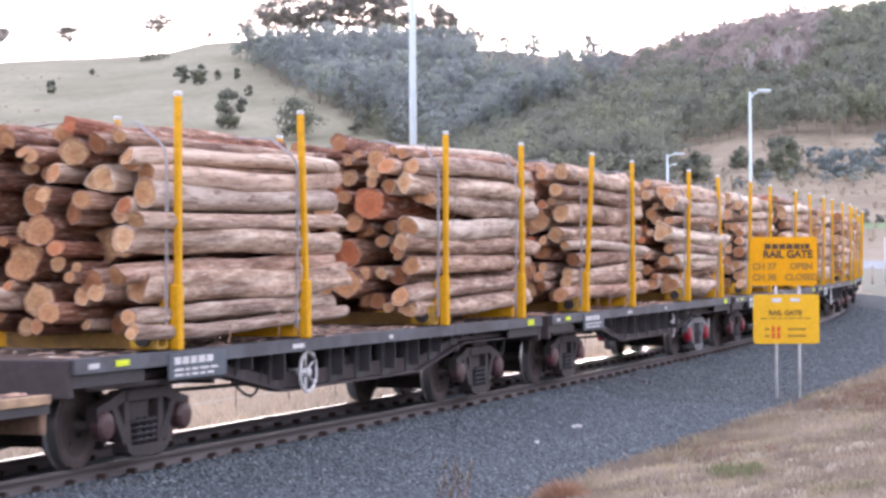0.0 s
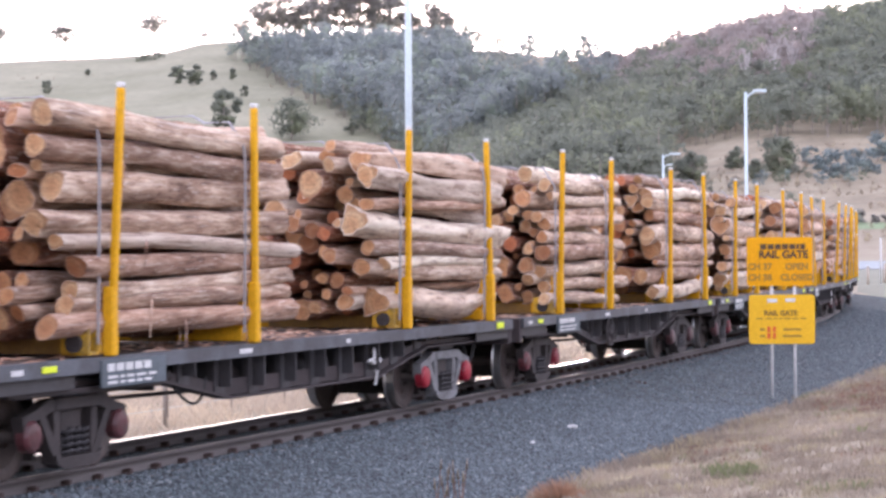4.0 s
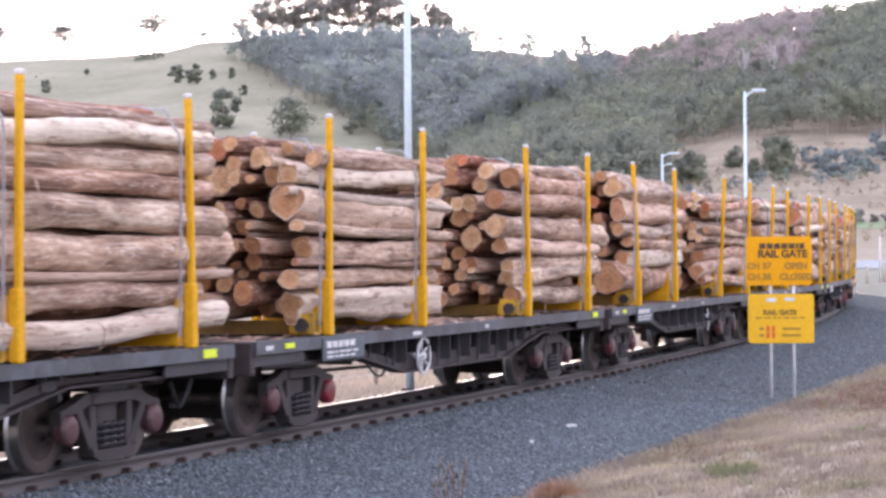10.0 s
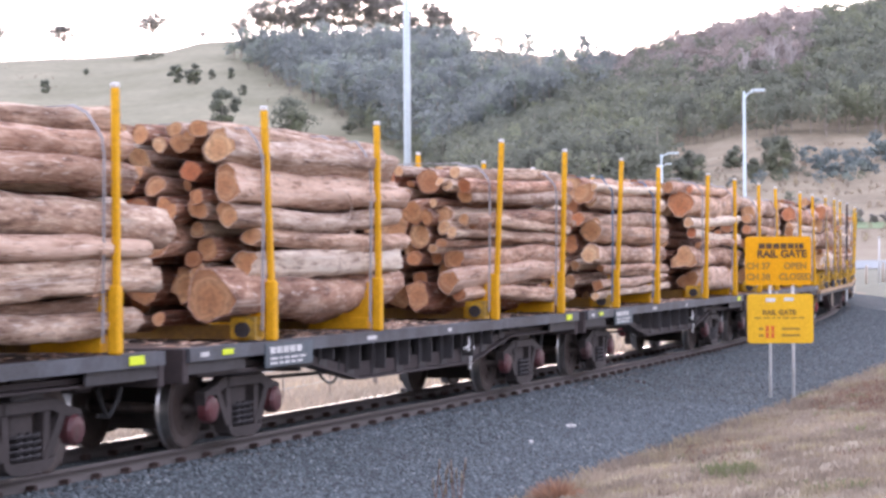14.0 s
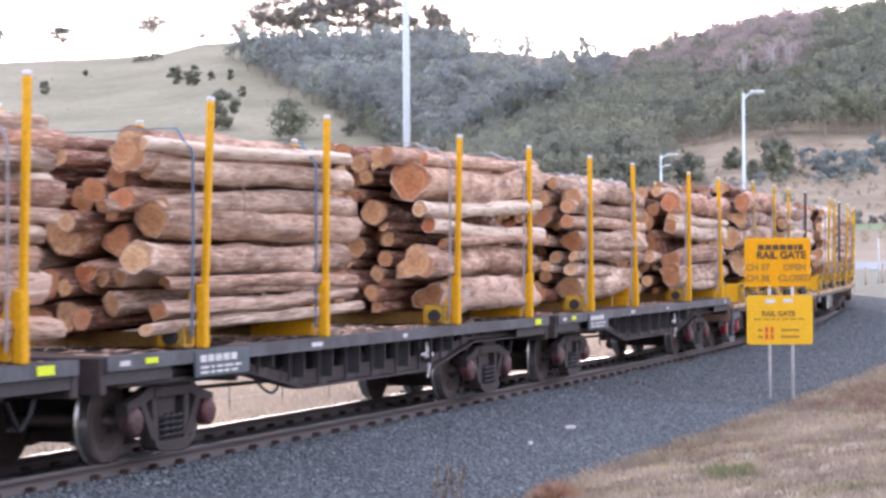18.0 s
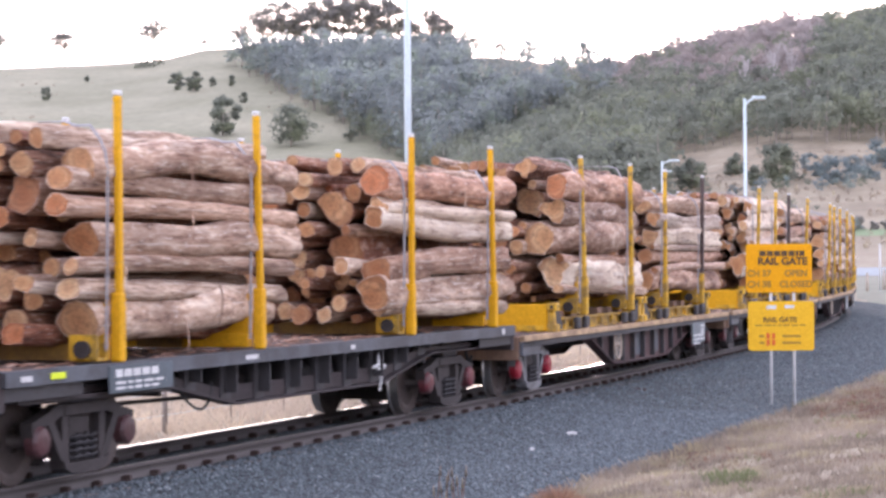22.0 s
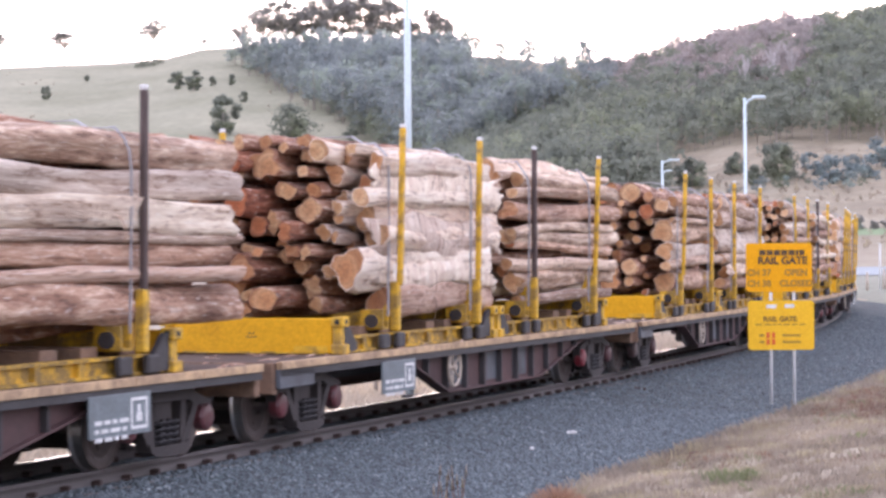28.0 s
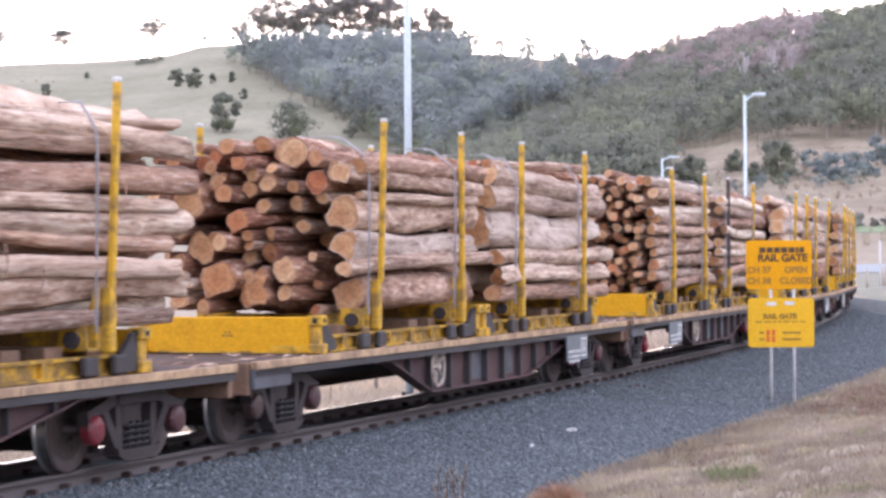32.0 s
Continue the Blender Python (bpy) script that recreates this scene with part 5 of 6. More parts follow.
# ---- beside the track ----
def text_part(words, size, x, z, material, parent, y=-0.02):
    cu = bpy.data.curves.new("lettering", "FONT")
    cu.body, cu.size, cu.align_x, cu.align_y, cu.extrude, cu.offset = words, size, "CENTER", "CENTER", 0.002, size * 0.04
    ob = new("lettering", cu)
    cu.materials.append(material)
    ob.parent = parent
    ob.rotation_euler = (math.pi / 2, 0, 0)
    ob.location = (x, y, z)
    return ob


def rounded_board(w, h, r=0.05):
    pts = []
    for cx, cz, a0 in ((w / 2 - r, h / 2 - r, 0), (-w / 2 + r, h / 2 - r, 90), (-w / 2 + r, -h / 2 + r, 180), (w / 2 - r, -h / 2 + r, 270)):
        pts += [(cx + r * math.cos(radians(a0 + k * 22.5)), cz + r * math.sin(radians(a0 + k * 22.5))) for k in range(5)]
    bm = bmesh.new()
    prism(bm, pts, -0.012, 0.012)
    return bm


def rail_gate_sign():
    root = empty("rail_gate_sign", "two yellow rail gate sign boards on galvanised posts in gravel", "sign")
    for x in (-0.165, 0.215):
        bm = bmesh.new()
        cyl(bm, (x, 0.04, -0.5), (x, 0.04, 2.6), 0.025, n=12)
        part("post", bm, WHITE, root, "white-painted steel post")
    up = part("board", rounded_board(1.09, 0.81), SIGN_Y, root, "orange-yellow upper board with black lettering")
    up.location = (-0.03, 0, 2.262)
    for k, (x, wd) in enumerate(((-0.25, 0.1), (-0.13, 0.1), (-0.01, 0.1), (0.11, 0.1), (0.23, 0.1), (0.32, 0.045), (0.4, 0.08))):
        part("name_bar", boxes((x - wd / 2 - 0.02, x + wd / 2 - 0.02, -0.018, -0.012, 0.2, 0.29)), INK, up)
    text_part("RAIL GATE", 0.17, 0.06, 0.11, INK, up)
    for z, a, b in ((-0.09, "CH 37", "OPEN"), (-0.27, "CH 38", "CLOSED")):
        text_part(a, 0.145, -0.33, z, INK_FADED, up)
        text_part(b, 0.145, 0.28, z, INK_FADED, up)
    low = part("board", rounded_board(1.09, 0.82), SIGN_Y2, root, "yellow lower board with faded lettering")
    low.location = (0.0, 0, 1.30)
    text_part("RAIL GATE", 0.115, -0.02, 0.1, INK_WORN, low)
    part("worn_patch", boxes((-0.24, -0.08, -0.016, -0.012, 0.28, 0.345)), WHITE, low, "white scraped patch")
    part("worn_patch", boxes((0.06, 0.22, -0.016, -0.012, 0.29, 0.35)), WHITE, low, "white scraped patch")
    x = -0.43
    rng = random.Random(2)
    while x < 0.42:
        wd = rng.uniform(0.05, 0.12)
        part("line_of_writing", boxes((x, x + wd, -0.016, -0.012, -0.0, 0.022)), INK_FADED, low)
        x += wd + 0.03
    for z in (-0.17, -0.28):
        part("line_of_writing", boxes((-0.36, -0.28, -0.016, -0.012, z - 0.02, z + 0.02)), INK_FADED, low)
        for xr in (-0.22, -0.13):
            part("red_figure", boxes((xr - 0.025, xr + 0.03, -0.016, -0.012, z - 0.045, z + 0.05)), INK_RED, low)
        part("line_of_writing", boxes((0.02, 0.32, -0.016, -0.012, z - 0.018, z + 0.018)), INK_FADED, low)
    return root


sign = rail_gate_sign()
sign.matrix_basis = pose(5.62, 37.6, -0.36, 0, 0, -4)


def lamp_mast(x, y, height, lamp_len, r, base=False):
    z = float(ground_z(np.array([x]), np.array([y]))[0])
    root = empty("lamp_mast", "tall pale galvanised yard lamp post", "lamp post", "lamp posts along the yard")
    root.location = (x, y, z)
    bm = bmesh.new()
    cyl(bm, (0, 0, -0.2), (0, 0, height), r * 1.15, r * 0.7, n=14)
    part("pole", bm, GALV, root)
    bm = bmesh.new()
    tube(bm, [(0, 0, height - 0.25), (0.15, 0, height - 0.08), (lamp_len * 0.5, 0, height)], 0.045, 8)
    part("arm", bm, GALV, root)
    bm = boxes((lamp_len * 0.35, lamp_len, -0.14, 0.14, height - 0.03, height + 0.09), bevel=0.03)
    hd = part("lamp_head", bm, GALV, root, "flat grey lamp head")
    part("lens", boxes((lamp_len * 0.45, lamp_len * 0.95, -0.1, 0.1, height - 0.05, height - 0.028), bevel=0.01), WHITE, hd, "milky lens")
    if base:
        part("base_box", boxes((-0.16, 0.16, -0.14, 0.14, 0, 0.34), bevel=0.02), BOGIE, root, "dull metal box at the foot")
    return root


lamp_mast(-0.635, 42.0, 12.0, 1.5, 0.072, True)
lamp_mast(11.0, 82.0, 8.72, 0.75, 0.07)
lamp_mast(12.75, 131.0, 8.6, 1.0, 0.075)
lamp_mast(18.55, 190.0, 10.2, 0.75, 0.075)


def fence():
    root = empty("fence", "post and wire fence in dry grass beyond the track", "fence")
    rng = random.Random(11)
    ss = np.arange(-30, 90, 2.6)
    tops = []
    for i, s in enumerate(ss):
        x, y = (float(v) for v in along(s, -5.0 - 0.1 * math.sin(i)))
        z = float(ground_z(np.array([x]), np.array([y]))[0])
        thick = i % 4 == 1
        bm = bmesh.new()
        h = 1.15 + rng.uniform(-0.06, 0.06)
        cyl(bm, (x, y, z - 0.3), (x + rng.uniform(-0.02, 0.02), y, z + h), 0.045 if thick else 0.014, n=8)
        part("post", bm, POST_WOOD, root, "grey timber post" if thick else "thin steel dropper")
        tops.append((x, y, z))
    for hz in (0.35, 0.7, 1.05):
        bm = bmesh.new()
        tube(bm, [(x, y, z + hz) for x, y, z in tops], 0.004, 4)
        part("wire", bm, GALV, root)
    return root


fence()


# ---- plants ----
def tree_template(seed, quads_, spread=0.36, low=0.25, leaf=0.11, clumps=13, loose=0.0):
    """A tree of unit height: leaf clumps round several limbs, and a tapered trunk. Corner and face arrays."""
    rs = np.random.RandomState(seed)
    v, f = [], []
    blobs = []
    for _ in range(rs.randint(clumps - 2, clumps + 2)):
        a, z = rs.uniform(0, 6.28), rs.uniform(low, 0.92)
        rr = spread * math.sin(min(1, (z - low + 0.12) / (1.1 - low)) * math.pi) ** 0.7 * rs.uniform(0.25, 1.0)
        blobs.append((rr * math.cos(a), rr * math.sin(a), z, rs.uniform(0.11, 0.2) * (1.0 if spread < 0.45 else 1.5)))
    for k in range(quads_):
        bx, by, bz, br = blobs[k % len(blobs)]
        d = rs.normal(size=3)
        d /= np.linalg.norm(d)
        c = np.array([bx, by, bz]) + d * br * rs.uniform(0.4 - 0.35 * loose, 1.0 + 0.4 * loose) * np.array([1, 1, 0.75 - 0.25 * loose])
        u = rs.normal(size=3)
        u -= d * (u @ d) * 0.7
        u /= np.linalg.norm(u)
        w = np.cross(d, u)
        s1, s2 = leaf * rs.uniform(0.5, 1.1), leaf * rs.uniform(0.4, 0.9)
        i = len(v)
        v += [c - u * s1 - w * s2 * 0.4, c + w * s2 * -0.9, c + u * s1 + w * s2 * 0.3, c + w * s2]
        f.append((i, i + 1, i + 2, i + 3))
    return np.array(v), np.array(f), blobs


def forest(name, spots, heights, material, seed, quads_, label, spread=0.36, leaf=0.13, low=0.12):
    rs = np.random.RandomState(seed)
    temps = [tree_template(seed * 50 + k, quads_, spread * rs.uniform(0.85, 1.2), rs.uniform(low, low + 0.25), leaf) for k in range(10)]
    vs, fs, tv, tf, n, tn = [], [], [], [], 0, 0
    for (x, y, z), h in zip(spots, heights):
        tvv, tff, _ = temps[rs.randint(10)]
        a = rs.uniform(0, 6.28)
        c, s = math.cos(a), math.sin(a)
        wide = rs.uniform(0.8, 1.25)
        p = tvv * h
        vs.append(np.stack([x + (p[:, 0] * c - p[:, 1] * s) * wide, y + (p[:, 0] * s + p[:, 1] * c) * wide, z + p[:, 2]], -1))
        fs.append(tff + n)
        n += len(tvv)
        r0 = h * 0.018
        q = []
        for zz, rr in ((-0.3, r0), (h * 0.85, r0 * 0.5)):
            q += [(x + rr * math.cos(b), y + rr * math.sin(b), z + zz) for b in (0, 2.1, 4.2)]
        tv += q
        tf += [(tn + k, tn + (k + 1) % 3, tn + 3 + (k + 1) % 3, tn + 3 + k) for k in range(3)]
        tn += 6
    ob = fast_mesh(name, np.vstack(vs), np.vstack(fs), material)
    tagged(ob, label, "forest", kind="stuff")
    tr = fast_mesh("trunks", np.array(tv), np.array(tf), TRUNK)
    tagged(tr, "pale trunks between the crowns", kind="stuff")
    tr.parent = ob
    return ob


def scatter(seed, n, b0, b1, r0, r1):
    """Chance places between two bearings and two distances, even over the ground."""
    rs = np.random.RandomState(seed)
    az = rs.uniform(b0, b1, n) / 1000
    r = np.sqrt(rs.uniform(r0 * r0, r1 * r1, n))
    x, y = r * np.sin(az), r * np.cos(az)
    z = ground_z(x, y)
    return x, y, z, az * 1000, r, (z - 2.0) / r * 1000


def pick(x, y, z, keep):
    return list(zip(x[keep], y[keep], z[keep]))


x, y, z, b, r, e = scatter(1, 3900, -100, 75, 620, 1165)
edge = -91 + (87 - e) * 1.75 + 5 * wave(x, y, 90, 21)
bare = (b > 12 + 4 * wave(x, y, 70, 26)) & (e > 72 - (b - 12) * 0.25 + 3 * wave(x, y, 80, 27)) & (np.random.RandomState(27).rand(len(x)) > 0.12)
keep = (b > edge) & ~bare & (e < np.interp(b, FAR_B, FAR_E) - np.where(b < 0, 7.5, 4.5))
sp = pick(x, y, z, keep)
hs = 7 + 11 * np.random.RandomState(5).uniform(0, 1, len(sp)) ** 1.6
forest("forest", sp, hs, LEAF_FAR, 3, 150, "eucalypt forest on the far hill, its grey leaves paled for haze", 0.28, 0.052, 0.25)
x, y, z, b, r, e = scatter(14, 210, -88, 10, 700, 1150)
keep = (b > -86 + (87 - e) * 1.75) & (e > 50) & (e < 79)
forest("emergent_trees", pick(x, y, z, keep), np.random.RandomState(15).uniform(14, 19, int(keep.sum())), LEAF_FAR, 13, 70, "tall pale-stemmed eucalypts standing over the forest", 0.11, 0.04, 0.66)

x, y, z, b, r, e = scatter(2, 3400, -75, 225, 330, 815)
keep = (r > 400 + 30 * wave(x, y, 120, 31) + np.where(b < 100, -60, 0)) & (r < 815) & (b > -93 + (87 - e) * 1.75 + 4 * wave(x, y, 60, 23)) & ((b < 96) | (e > 47 + 5 * np.clip((b - 96) / 60, 0, 1) + 1.5 * wave(x, y, 40, 25)))
# trees high on the slope take the glare-coloured leaves, mixed at the border
warm = (e + np.random.RandomState(34).normal(0, 7, len(x)) > 70 + 6 * wave(x, y, 90, 33)) & (r > 500) & (b > 20) & (b < 165)
sp = pick(x, y, z, keep & ~warm)
hs = np.random.RandomState(6).uniform(6, 11.5, len(sp))
forest("forest", sp, hs, LEAF, 4, 190, "grey-green eucalypt forest on the near hillside", 0.38, 0.055)
sp = pick(x, y, z, keep & warm)
hs = np.random.RandomState(7).uniform(6, 10.5, len(sp))
forest("forest", sp, hs, LEAF_WARM, 5, 190, "forest along the ridge, its leaves tinted pink for the sunset glare", 0.36, 0.055)

# scrub on the dry slope
x, y, z, b, r, e = scatter(8, 160, 100, 225, 310, 430)
keep = (wave(x, y, 70, 41) + 0.25 * wave(x, y, 25, 42) > 0.35) & (e < 46)
forest("scrub", pick(x, y, z, keep), np.random.RandomState(8).uniform(0.8, 2.4, int(keep.sum())), LEAF_BLUE, 6, 200, "blue-green scrub on the dry slope", 0.6, 0.085)
x, y, z, b, r, e = scatter(9, 90, 90, 225, 310, 420)
keep = (wave(x, y, 60, 43) > 0.2) & (e < 46)
forest("scrub", pick(x, y, z, keep), np.random.RandomState(9).uniform(0.8, 2.6, int(keep.sum())), LEAF, 7, 200, "olive shrubs on the dry slope", 0.5, 0.08)

x, y, z, b, r, e = scatter(10, 900, 92, 225, 305, 440)
keep = (wave(x, y, 45, 47) > -0.1) & (e < 50)
forest("tussocks", pick(x, y, z, keep), np.random.RandomState(10).uniform(0.35, 1.1, int(keep.sum())), GRASS, 8, 26, "dry tussocks on the bare slope", 0.6, 0.2)
x, y, z, b, r, e = scatter(12, 700, -210, -60, 500, 1100)
keep = wave(x, y, 120, 48) > 0.45
forest("tussocks", pick(x, y, z, keep), np.random.RandomState(11).uniform(0.4, 1.3, int(keep.sum())), GRASS, 9, 20, "tussocks on the pasture hill", 0.6, 0.22)


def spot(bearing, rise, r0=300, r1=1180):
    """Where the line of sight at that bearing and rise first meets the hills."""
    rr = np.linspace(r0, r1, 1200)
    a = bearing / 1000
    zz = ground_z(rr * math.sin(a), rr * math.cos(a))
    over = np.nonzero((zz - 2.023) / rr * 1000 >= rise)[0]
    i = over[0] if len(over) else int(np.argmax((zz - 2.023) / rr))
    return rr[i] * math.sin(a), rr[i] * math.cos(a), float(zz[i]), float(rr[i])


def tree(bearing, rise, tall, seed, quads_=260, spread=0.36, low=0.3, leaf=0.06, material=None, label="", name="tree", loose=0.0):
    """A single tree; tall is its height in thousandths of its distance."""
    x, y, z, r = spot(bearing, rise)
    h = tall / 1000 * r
    rs = random.Random(seed)
    v, f, blobs = tree_template(seed, quads_, spread, low, leaf, 13 if quads_ < 700 else 26, loose)
    root = empty(name, label or "spreading grey-green eucalypt standing on pasture", "tree" if name == "tree" else "bush", "trees on the hills")
    root.location = (x, y, z - 0.2)
    bm = bmesh.new()
    r0 = h * 0.022
    cyl(bm, (0, 0, 0), (h * 0.02, 0, h * 0.5), r0, r0 * 0.6, n=7)
    for bx, by, bz, br in blobs:
        z0 = max(0.12, min(bz - 0.15, 0.5)) * h
        cyl(bm, (h * 0.01, 0, z0), (bx * h, by * h, bz * h), r0 * 0.5, r0 * 0.12, n=5)
    part("trunk", bm, TRUNK, root)
    cr = fast_mesh("crown", v * h, f, material or LEAF)
    cr.parent = root
    return root


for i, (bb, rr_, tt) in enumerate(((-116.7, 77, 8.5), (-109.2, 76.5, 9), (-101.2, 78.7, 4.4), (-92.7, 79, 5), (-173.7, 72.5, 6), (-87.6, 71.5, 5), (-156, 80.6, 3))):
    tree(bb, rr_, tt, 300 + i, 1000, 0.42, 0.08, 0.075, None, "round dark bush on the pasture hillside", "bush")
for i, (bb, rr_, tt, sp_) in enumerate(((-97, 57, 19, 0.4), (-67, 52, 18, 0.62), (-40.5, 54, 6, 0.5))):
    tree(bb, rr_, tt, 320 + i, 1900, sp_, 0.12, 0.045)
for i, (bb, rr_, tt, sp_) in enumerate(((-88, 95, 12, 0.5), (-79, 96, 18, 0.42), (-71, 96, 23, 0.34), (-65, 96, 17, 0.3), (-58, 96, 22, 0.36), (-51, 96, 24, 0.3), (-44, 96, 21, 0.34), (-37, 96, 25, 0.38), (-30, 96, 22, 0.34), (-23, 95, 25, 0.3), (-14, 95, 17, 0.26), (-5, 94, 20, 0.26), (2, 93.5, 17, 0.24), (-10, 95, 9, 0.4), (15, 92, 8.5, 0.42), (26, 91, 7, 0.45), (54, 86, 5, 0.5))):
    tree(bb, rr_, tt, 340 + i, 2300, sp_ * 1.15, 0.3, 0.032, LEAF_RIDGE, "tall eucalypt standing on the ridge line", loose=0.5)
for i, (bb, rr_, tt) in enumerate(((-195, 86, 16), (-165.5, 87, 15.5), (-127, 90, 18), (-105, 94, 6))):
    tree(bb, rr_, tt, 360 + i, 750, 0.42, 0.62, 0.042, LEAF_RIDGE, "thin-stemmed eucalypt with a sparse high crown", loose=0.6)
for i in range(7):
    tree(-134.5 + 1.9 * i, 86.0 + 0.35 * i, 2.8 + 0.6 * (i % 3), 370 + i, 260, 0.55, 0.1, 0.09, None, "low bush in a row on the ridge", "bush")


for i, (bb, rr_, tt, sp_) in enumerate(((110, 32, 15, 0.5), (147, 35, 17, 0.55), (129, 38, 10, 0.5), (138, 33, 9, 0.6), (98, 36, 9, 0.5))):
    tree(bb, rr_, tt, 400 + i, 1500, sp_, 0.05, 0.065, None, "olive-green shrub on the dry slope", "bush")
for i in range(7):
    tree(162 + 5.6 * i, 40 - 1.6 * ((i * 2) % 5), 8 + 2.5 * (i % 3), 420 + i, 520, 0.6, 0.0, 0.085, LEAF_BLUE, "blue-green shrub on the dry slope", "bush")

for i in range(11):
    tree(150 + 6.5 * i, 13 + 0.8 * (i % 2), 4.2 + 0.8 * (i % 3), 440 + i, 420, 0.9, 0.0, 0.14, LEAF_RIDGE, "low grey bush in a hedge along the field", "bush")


def ground_strip(name, rise0, rise1, b0, b1, material, label):
    """A strip of ground of its own, lying on the slope between two rises."""
    bs = np.linspace(b0, b1, 24)
    v, f = [], []
    for bb in bs:
        ra, rb = spot(bb, rise0, 60, 600)[3], spot(bb, rise1, 60, 600)[3] + 0.5
        for k in range(7):
            rr = ra + (rb - ra) * k / 6
            px, py = rr * math.sin(bb / 1000), rr * math.cos(bb / 1000)
            v.append((px, py, float(ground_z(np.array([px]), np.array([py]))[0]) + 0.05))
    for i in range(len(bs) - 1):
        f += [(i * 7 + k, i * 7 + k + 1, i * 7 + k + 8, i * 7 + k + 7) for k in range(6)]
    ob = raw(name, v, f, material, None, True)
    return tagged(ob, label, "ground", kind="structure")


ground_strip("field", 10.5, 13.0, 120, 240, FIELD_GREEN, "strip of green field at the foot of the hills")
ground_strip("verge", -20.0, -7.3, 181, 240, VERGE, "grey-green grass verge below the road")
ground_strip("road", -7.0, -3.5, 120, 240, PALE_ROAD, "pale gravel road beyond the track")


def marker_post(x, y, h, r, material, label):
    z = float(ground_z(np.array([x]), np.array([y]))[0])
    root = empty("marker_post", label, "post", "posts beyond the train")
    root.location = (x, y, z)
    bm = bmesh.new()
    cyl(bm, (0, 0, -0.2), (0, 0, h), r, r * 0.9, n=8)
    part("shaft", bm, material, root)
    part("top", boxes((-r * 1.1, r * 1.1, -r * 1.1, r * 1.1, h, h + r * 0.6)), WHITE, root)


for x_, y_, h_, r_ in ((27.6, 147, 1.2, 0.09), (28.25, 146, 3.0, 0.06), (28.7, 147, 1.3, 0.1), (28.9, 143, 1.7, 0.08)):
    marker_post(x_, y_, h_, r_, WHITE if r_ < 0.09 else PALE_PAINT, "pale post standing in the grass")


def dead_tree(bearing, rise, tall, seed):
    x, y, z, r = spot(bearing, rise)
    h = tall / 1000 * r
    rs = random.Random(seed)
    root = empty("dead_tree", "bare bleached dead tree on the hillside", "tree", "dead trees on the hillside")
    root.location = (x, y, z)
    bm = bmesh.new()
    cyl(bm, (0, 0, -0.3), (0.2, 0, h * 0.78), h * 0.018, h * 0.008, n=6)
    part("trunk", bm, DEAD, root)
    for k in range(8):
        z0 = h * rs.uniform(0.45, 0.68)
        a, L_ = rs.uniform(0, 6.28), h * rs.uniform(0.16, 0.3)
        bm = bmesh.new()
        m1 = Vector((math.cos(a) * L_ * 0.26, math.sin(a) * L_ * 0.2, z0 + L_ * 0.5))
        m2 = m1 + Vector((math.cos(a + 0.6) * L_ * 0.14, math.sin(a + 0.6) * L_ * 0.12, L_ * 0.45))
        tube(bm, [(0.1, 0, z0), m1, m2], h * 0.007, 5)
        tube(bm, [m1, m1 + Vector((-math.cos(a) * L_ * 0.2, 0.1, L_ * 0.4))], h * 0.0045, 5)
        part("limb", bm, DEAD, root)
    return root


dead_tree(133, 64, 30, 1)
dead_tree(146, 64, 35.5, 2)
dead_tree(153.5, 66, 33.5, 3)


def grass(name, n, seed, s0, s1, l0, l1, h0, h1, material, label, clump=7, test=None):
    rs = np.random.RandomState(seed)
    s, la = rs.uniform(s0, s1, n), l0 + (l1 - l0) * rs.uniform(0, 1, n)
    x, y = along(s, la)
    if test is not None:
        ok = test(s, la, x, y)
        x, y = x[ok], y[ok]
    x, y = np.repeat(x, clump), np.repeat(y, clump)
    m = len(x)
    x, y = x + rs.normal(0, 0.05, m), y + rs.normal(0, 0.05, m)
    z = ground_z(x, y)
    a, h = rs.uniform(0, 6.28, m), rs.uniform(h0, h1, m)
    lean, w = rs.uniform(0.1, 0.8, m) * h, rs.uniform(0.004, 0.011, m)
    ca, sa = np.cos(a), np.sin(a)
    p0 = np.stack([x - sa * w, y + ca * w, z - 0.02], -1)
    p1 = np.stack([x + sa * w, y - ca * w, z - 0.02], -1)
    p2 = np.stack([x + ca * lean * 0.4 + sa * w * 0.6, y + sa * lean * 0.4 - ca * w * 0.6, z + h * 0.6], -1)
    p3 = np.stack([x + ca * lean, y + sa * lean, z + h], -1)
    v = np.stack([p0, p1, p2, p3], 1).reshape(-1, 3)
    ob = fast_mesh(name, v, np.arange(4 * m).reshape(-1, 4), material)
    return tagged(ob, label, "grass", kind="stuff")


grass("dry_grass", 26000, 1, -2, 45, 4.35, 11, 0.02, 0.085, GRASS, "short dry grass on the bank")
grass("dry_grass", 1500, 2, -2, 40, 4.05, 5.0, 0.03, 0.17, GRASS, "straggling grass at the gravel's edge")
grass("rusty_weeds", 3400, 3, 4, 60, 4.6, 10, 0.025, 0.09, GRASS_RED, "rust-brown weeds on the bank", 8, lambda s, la, x, y: (wave(x, y, 5, 55) > 0.25) | (((x - 6.7) / 1.3) ** 2 + ((y - 37) / 8) ** 2 < 1))
grass("rusty_weeds", 9000, 6, 12, 50, 4.6, 9, 0.03, 0.1, GRASS_RED, "rust-brown weeds covering the mound", 4, lambda s, la, x, y: ((x - 6.7) / 1.3) ** 2 + ((y - 37) / 8) ** 2 < 0.8 + 0.3 * wave(x, y, 2.5, 58))
grass("green_weeds", 4600, 4, -2, 45, 4.4, 9, 0.03, 0.1, GRASS_GREEN, "green weeds among the dry grass", 8, lambda s, la, x, y: (wave(x, y, 2.6, 57) > 0.5) & (wave(x, y, 6, 59) > -0.2))
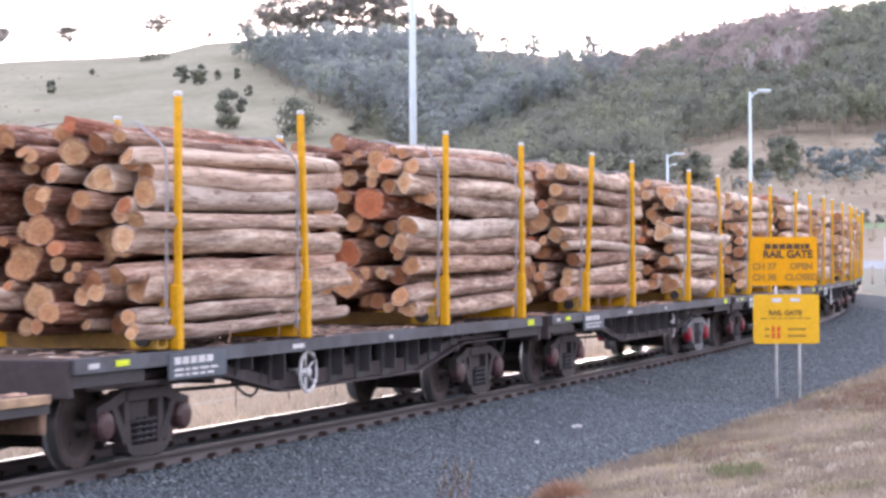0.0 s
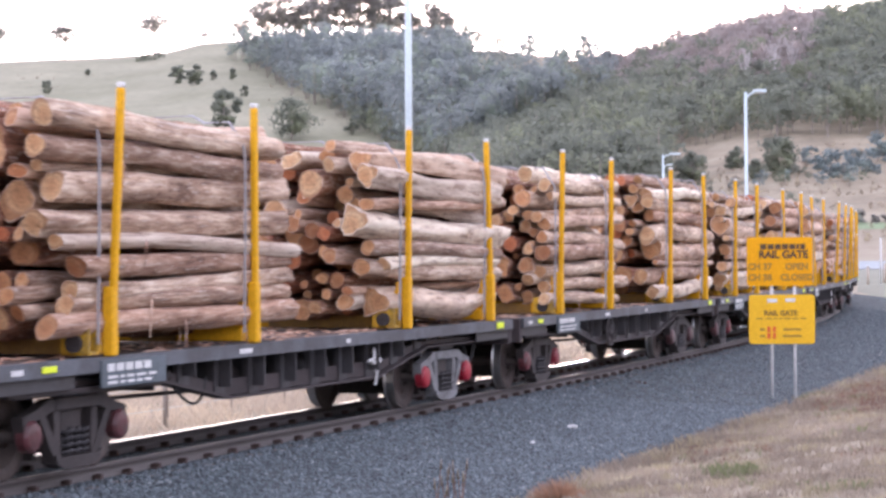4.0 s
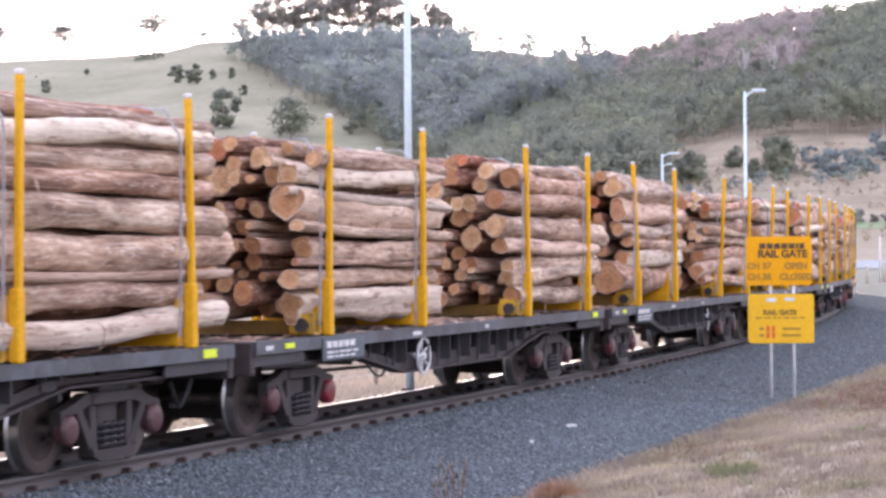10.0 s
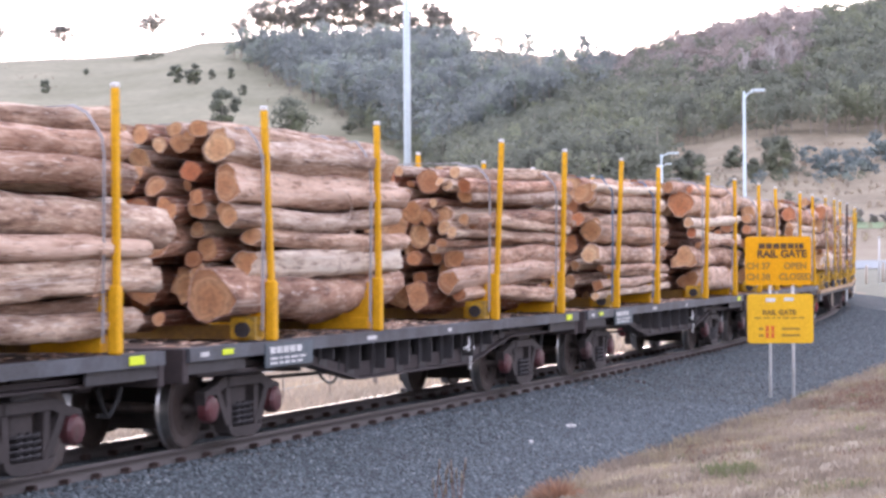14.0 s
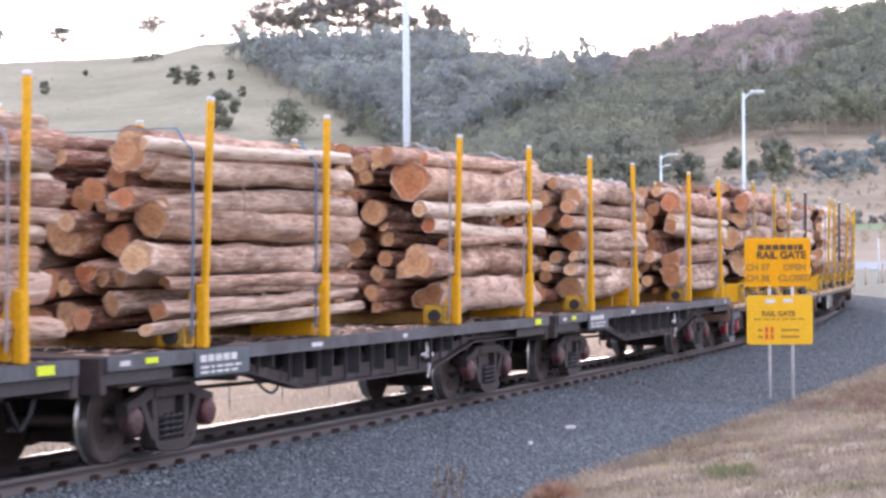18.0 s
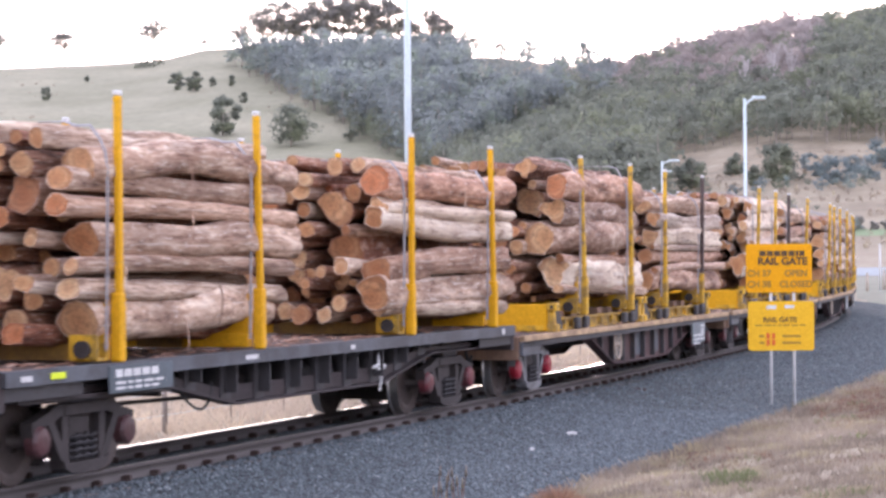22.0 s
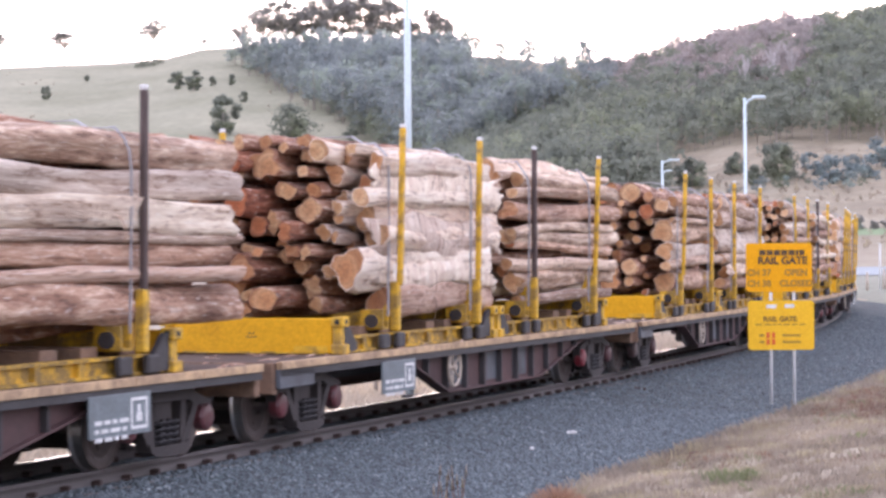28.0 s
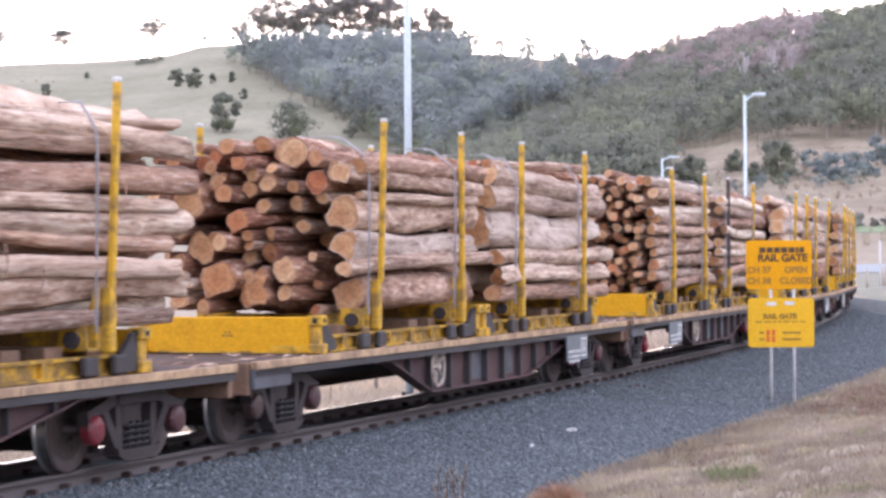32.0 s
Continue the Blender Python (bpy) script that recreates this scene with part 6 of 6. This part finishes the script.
grass("green_weeds", 20000, 7, -2, 30, 4.2, 8, 0.04, 0.14, GRASS_GREEN, "tufts of fresh green weed on the bank", 5, lambda s, la, x, y: (((x - 6.08) / 0.28) ** 2 + ((y - 38) / 0.9) ** 2 < 1) | (((x - 2.8) / 0.26) ** 2 + ((y - 22) / 0.45) ** 2 < 0.8 + 0.5 * wave(x, y, 0.7, 63)))
grass("dry_grass", 9000, 5, -12, 60, -12, -3.6, 0.06, 0.3, STRAW, "pale dry grass beyond the track", 6)


def stones(name, n, seed, s0, s1, l0, l1, big):
    rs = np.random.RandomState(seed)
    s, la = rs.uniform(s0, s1, n), rs.uniform(l0, l1, n)
    x, y = along(s, la)
    z = np.interp(la, [-1.25, -0.62, 0.62, 1.25, 1.55, 2.0, 2.6, 3.6, 4.5], [-0.16, -0.137, -0.137, -0.16, -0.22, -0.31, -0.345, -0.36, -0.385])
    sz = rs.uniform(0.012, big, n)
    octa = np.array([(1, 0, 0), (0, 1, 0), (-1, 0, 0), (0, -1, 0), (0, 0, 0.75), (0, 0, -0.75)])
    tri = np.array([(0, 1, 4), (1, 2, 4), (2, 3, 4), (3, 0, 4), (1, 0, 5), (2, 1, 5), (3, 2, 5), (0, 3, 5)])
    v = octa[None] * rs.uniform(0.6, 1.25, (n, 6, 1)) * sz[:, None, None]
    a = rs.uniform(0, 6.28, n)
    c, q = np.cos(a)[:, None], np.sin(a)[:, None]
    v = np.stack([v[:, :, 0] * c - v[:, :, 1] * q + x[:, None], v[:, :, 0] * q + v[:, :, 1] * c + y[:, None], v[:, :, 2] + z[:, None] + sz[:, None] * 0.15], -1)
    f = (tri[None] + np.arange(n)[:, None, None] * 6).reshape(-1, 3)
    ob = fast_mesh(name, v.reshape(-1, 3), f, STONES)
    return tagged(ob, "loose blue-grey crushed stones", "gravel", kind="stuff")


stones("ballast_stones", 29000, 1, -4, 17, 0.68, 4.5, 0.034)
stones("ballast_stones", 14000, 2, 17, 75, 0.68, 4.5, 0.042)


def rusty_bush(x, y, rad, seed):
    """A low dome of dead stalks."""
    rs = np.random.RandomState(seed)
    z = float(ground_z(np.array([x]), np.array([y]))[0])
    root = empty("weed_clump", "low rust-brown clump of dead weed at the gravel's edge", "weed")
    root.location = (x, y, z)
    n = 700
    d = rs.normal(size=(n, 3))
    d[:, 2] = np.abs(d[:, 2])
    d /= np.linalg.norm(d, axis=1)[:, None]
    tip = d * rad * rs.uniform(0.7, 1.05, (n, 1)) * np.array([1, 1, 0.75])
    w = np.cross(d, rs.normal(size=(n, 3)))
    w = w / np.linalg.norm(w, axis=1)[:, None] * 0.006
    v = np.stack([tip * 0.1 - w, tip * 0.1 + w, tip * 0.75 + w, tip], 1).reshape(-1, 3)
    st = fast_mesh("dead_stalk", v, np.arange(4 * n).reshape(-1, 4), DEAD_WEED)
    tagged(st, kind="stuff")
    st.parent = root


rusty_bush(1.1, 21.9, 0.36, 3)


def weed_stalks(x, y, seed):
    rs = random.Random(seed)
    z = float(ground_z(np.array([x]), np.array([y]))[0])
    root = empty("tall_weed", "tall thin brown weed stalks at the gravel's edge", "weed")
    root.location = (x, y, z)
    for k in range(11):
        bm = bmesh.new()
        px, py, h, le = rs.uniform(-0.14, 0.14), rs.uniform(-0.3, 0.3), rs.uniform(0.3, 0.62), rs.uniform(-0.08, 0.08)
        tube(bm, [(px, py, -0.05), (px + le * 0.4, py, h * 0.5), (px + le, py, h)], 0.005, 5)
        st = part("stalk", bm, GRASS_RED, root)
        bm = bmesh.new()
        cyl(bm, (px + le, py, h - 0.03), (px + le * 1.1, py, h + 0.07), 0.014, 0.004, n=6)
        part("seed_head", bm, GRASS, st)


weed_stalks(0.03, 21.3, 4)


def scrap(name, x, y, pts, material, label, cat):
    s_, la = track_coords(x, y)
    z = float(np.interp(la[0], [1.55, 2.0, 2.6, 3.6, 4.5], [-0.22, -0.31, -0.345, -0.36, -0.385]))
    bm = bmesh.new()
    tube(bm, pts, 0.018, 6, 1.4)
    ob = part(name, bm, material, None, label)
    ob.location = (x, y, z + 0.02)
    tagged(ob, category=cat)


scrap("paper_scrap", 1.75, 30.9, [(-0.07, 0, 0), (0, 0.02, 0.012), (0.06, 0, 0)], WHITE, "scrap of white paper lying on the gravel", "litter")
scrap("paper_scrap", 1.1, 28.4, [(-0.025, 0, 0), (0.025, 0.01, 0.006)], WHITE, "small scrap of white paper on the gravel", "litter")
scrap("rag", 5.6, 48.7, [(-0.09, 0, 0), (0, 0.03, 0.02), (0.1, 0, 0)], BRIGHT_RED, "small red rag lying on the gravel", "litter")
scrap("stick", 3.3, 39.3, [(-0.18, 0.1, 0.0), (0, 0, 0.01), (0.2, -0.12, 0)], BLACK_POST, "dark stick lying on the gravel", "stick")


# ---- sleepers and rail clips ----
def sleepers():
    bm = boxes((-0.11, 0.11, -1.0, 1.0, -0.32, -0.142), bevel=0.015)
    me = bpy.data.meshes.new("sleeper")
    bm.to_mesh(me)
    bm.free()
    me.materials.append(CONCRETE)
    bm = boxes((-0.05, 0.05, -0.04, 0.05, -0.142, -0.118), (-0.03, 0.03, -0.055, 0.02, -0.15, -0.075), (-0.015, 0.015, 0.0, 0.055, -0.12, -0.085), bevel=0.008)
    clip = bpy.data.meshes.new("rail_clip")
    bm.to_mesh(clip)
    bm.free()
    clip.materials.append(CLIP)
    for i in range(-26, 170):
        s = 0.286 + 0.61386 * i
        x, y = along(s)
        ob = new("sleeper", me)
        ob.matrix_basis = Matrix.Translation((float(x), float(y), 0)) @ Matrix.Rotation(heading(s), 4, "Z")
        ob.parent = bed
        if i < 80:
            for la, turn in ((-0.66, 0), (0.48, 0), (-0.48, math.pi), (0.66, math.pi)):
                c = new("rail_clip", clip)
                c.parent = ob
                c.location, c.rotation_euler = (0, la, 0), (0, 0, turn)


sleepers()


# ---- what moves ----
def train_pose(offset, half, t):
    s = 2.118 + offset - advance(t)
    a, b = along(s - half), along(s + half)
    yaw = math.atan2(b[1] - a[1], b[0] - a[0])
    return Matrix.Translation(((a[0] + b[0]) / 2, (a[1] + b[1]) / 2, 0)) @ Matrix.Rotation(yaw, 4, "Z")


def motions():
    times = [0, 0.1] + [0.5 + 1.0 * k for k in range(32)] + [31.9, 32]
    for ob, offset, half in TRAIN:
        walk(ob, [(t, train_pose(offset, half, t)) for t in times])
    turn_times = [k * 4 / 30 for k in range(241)]
    for ob, offset, half in TRAIN:
        for bog in ob.children:
            if not bog.name.startswith("bogie"):
                continue
            for ws in bog.children:
                if ws.name.startswith("wheelset"):
                    base = Vector(ws.location)
                    walk(ws, [(t, Matrix.Translation(base) @ Matrix.Rotation(-advance(t) / 0.424, 4, "Y")) for t in turn_times])


motions()
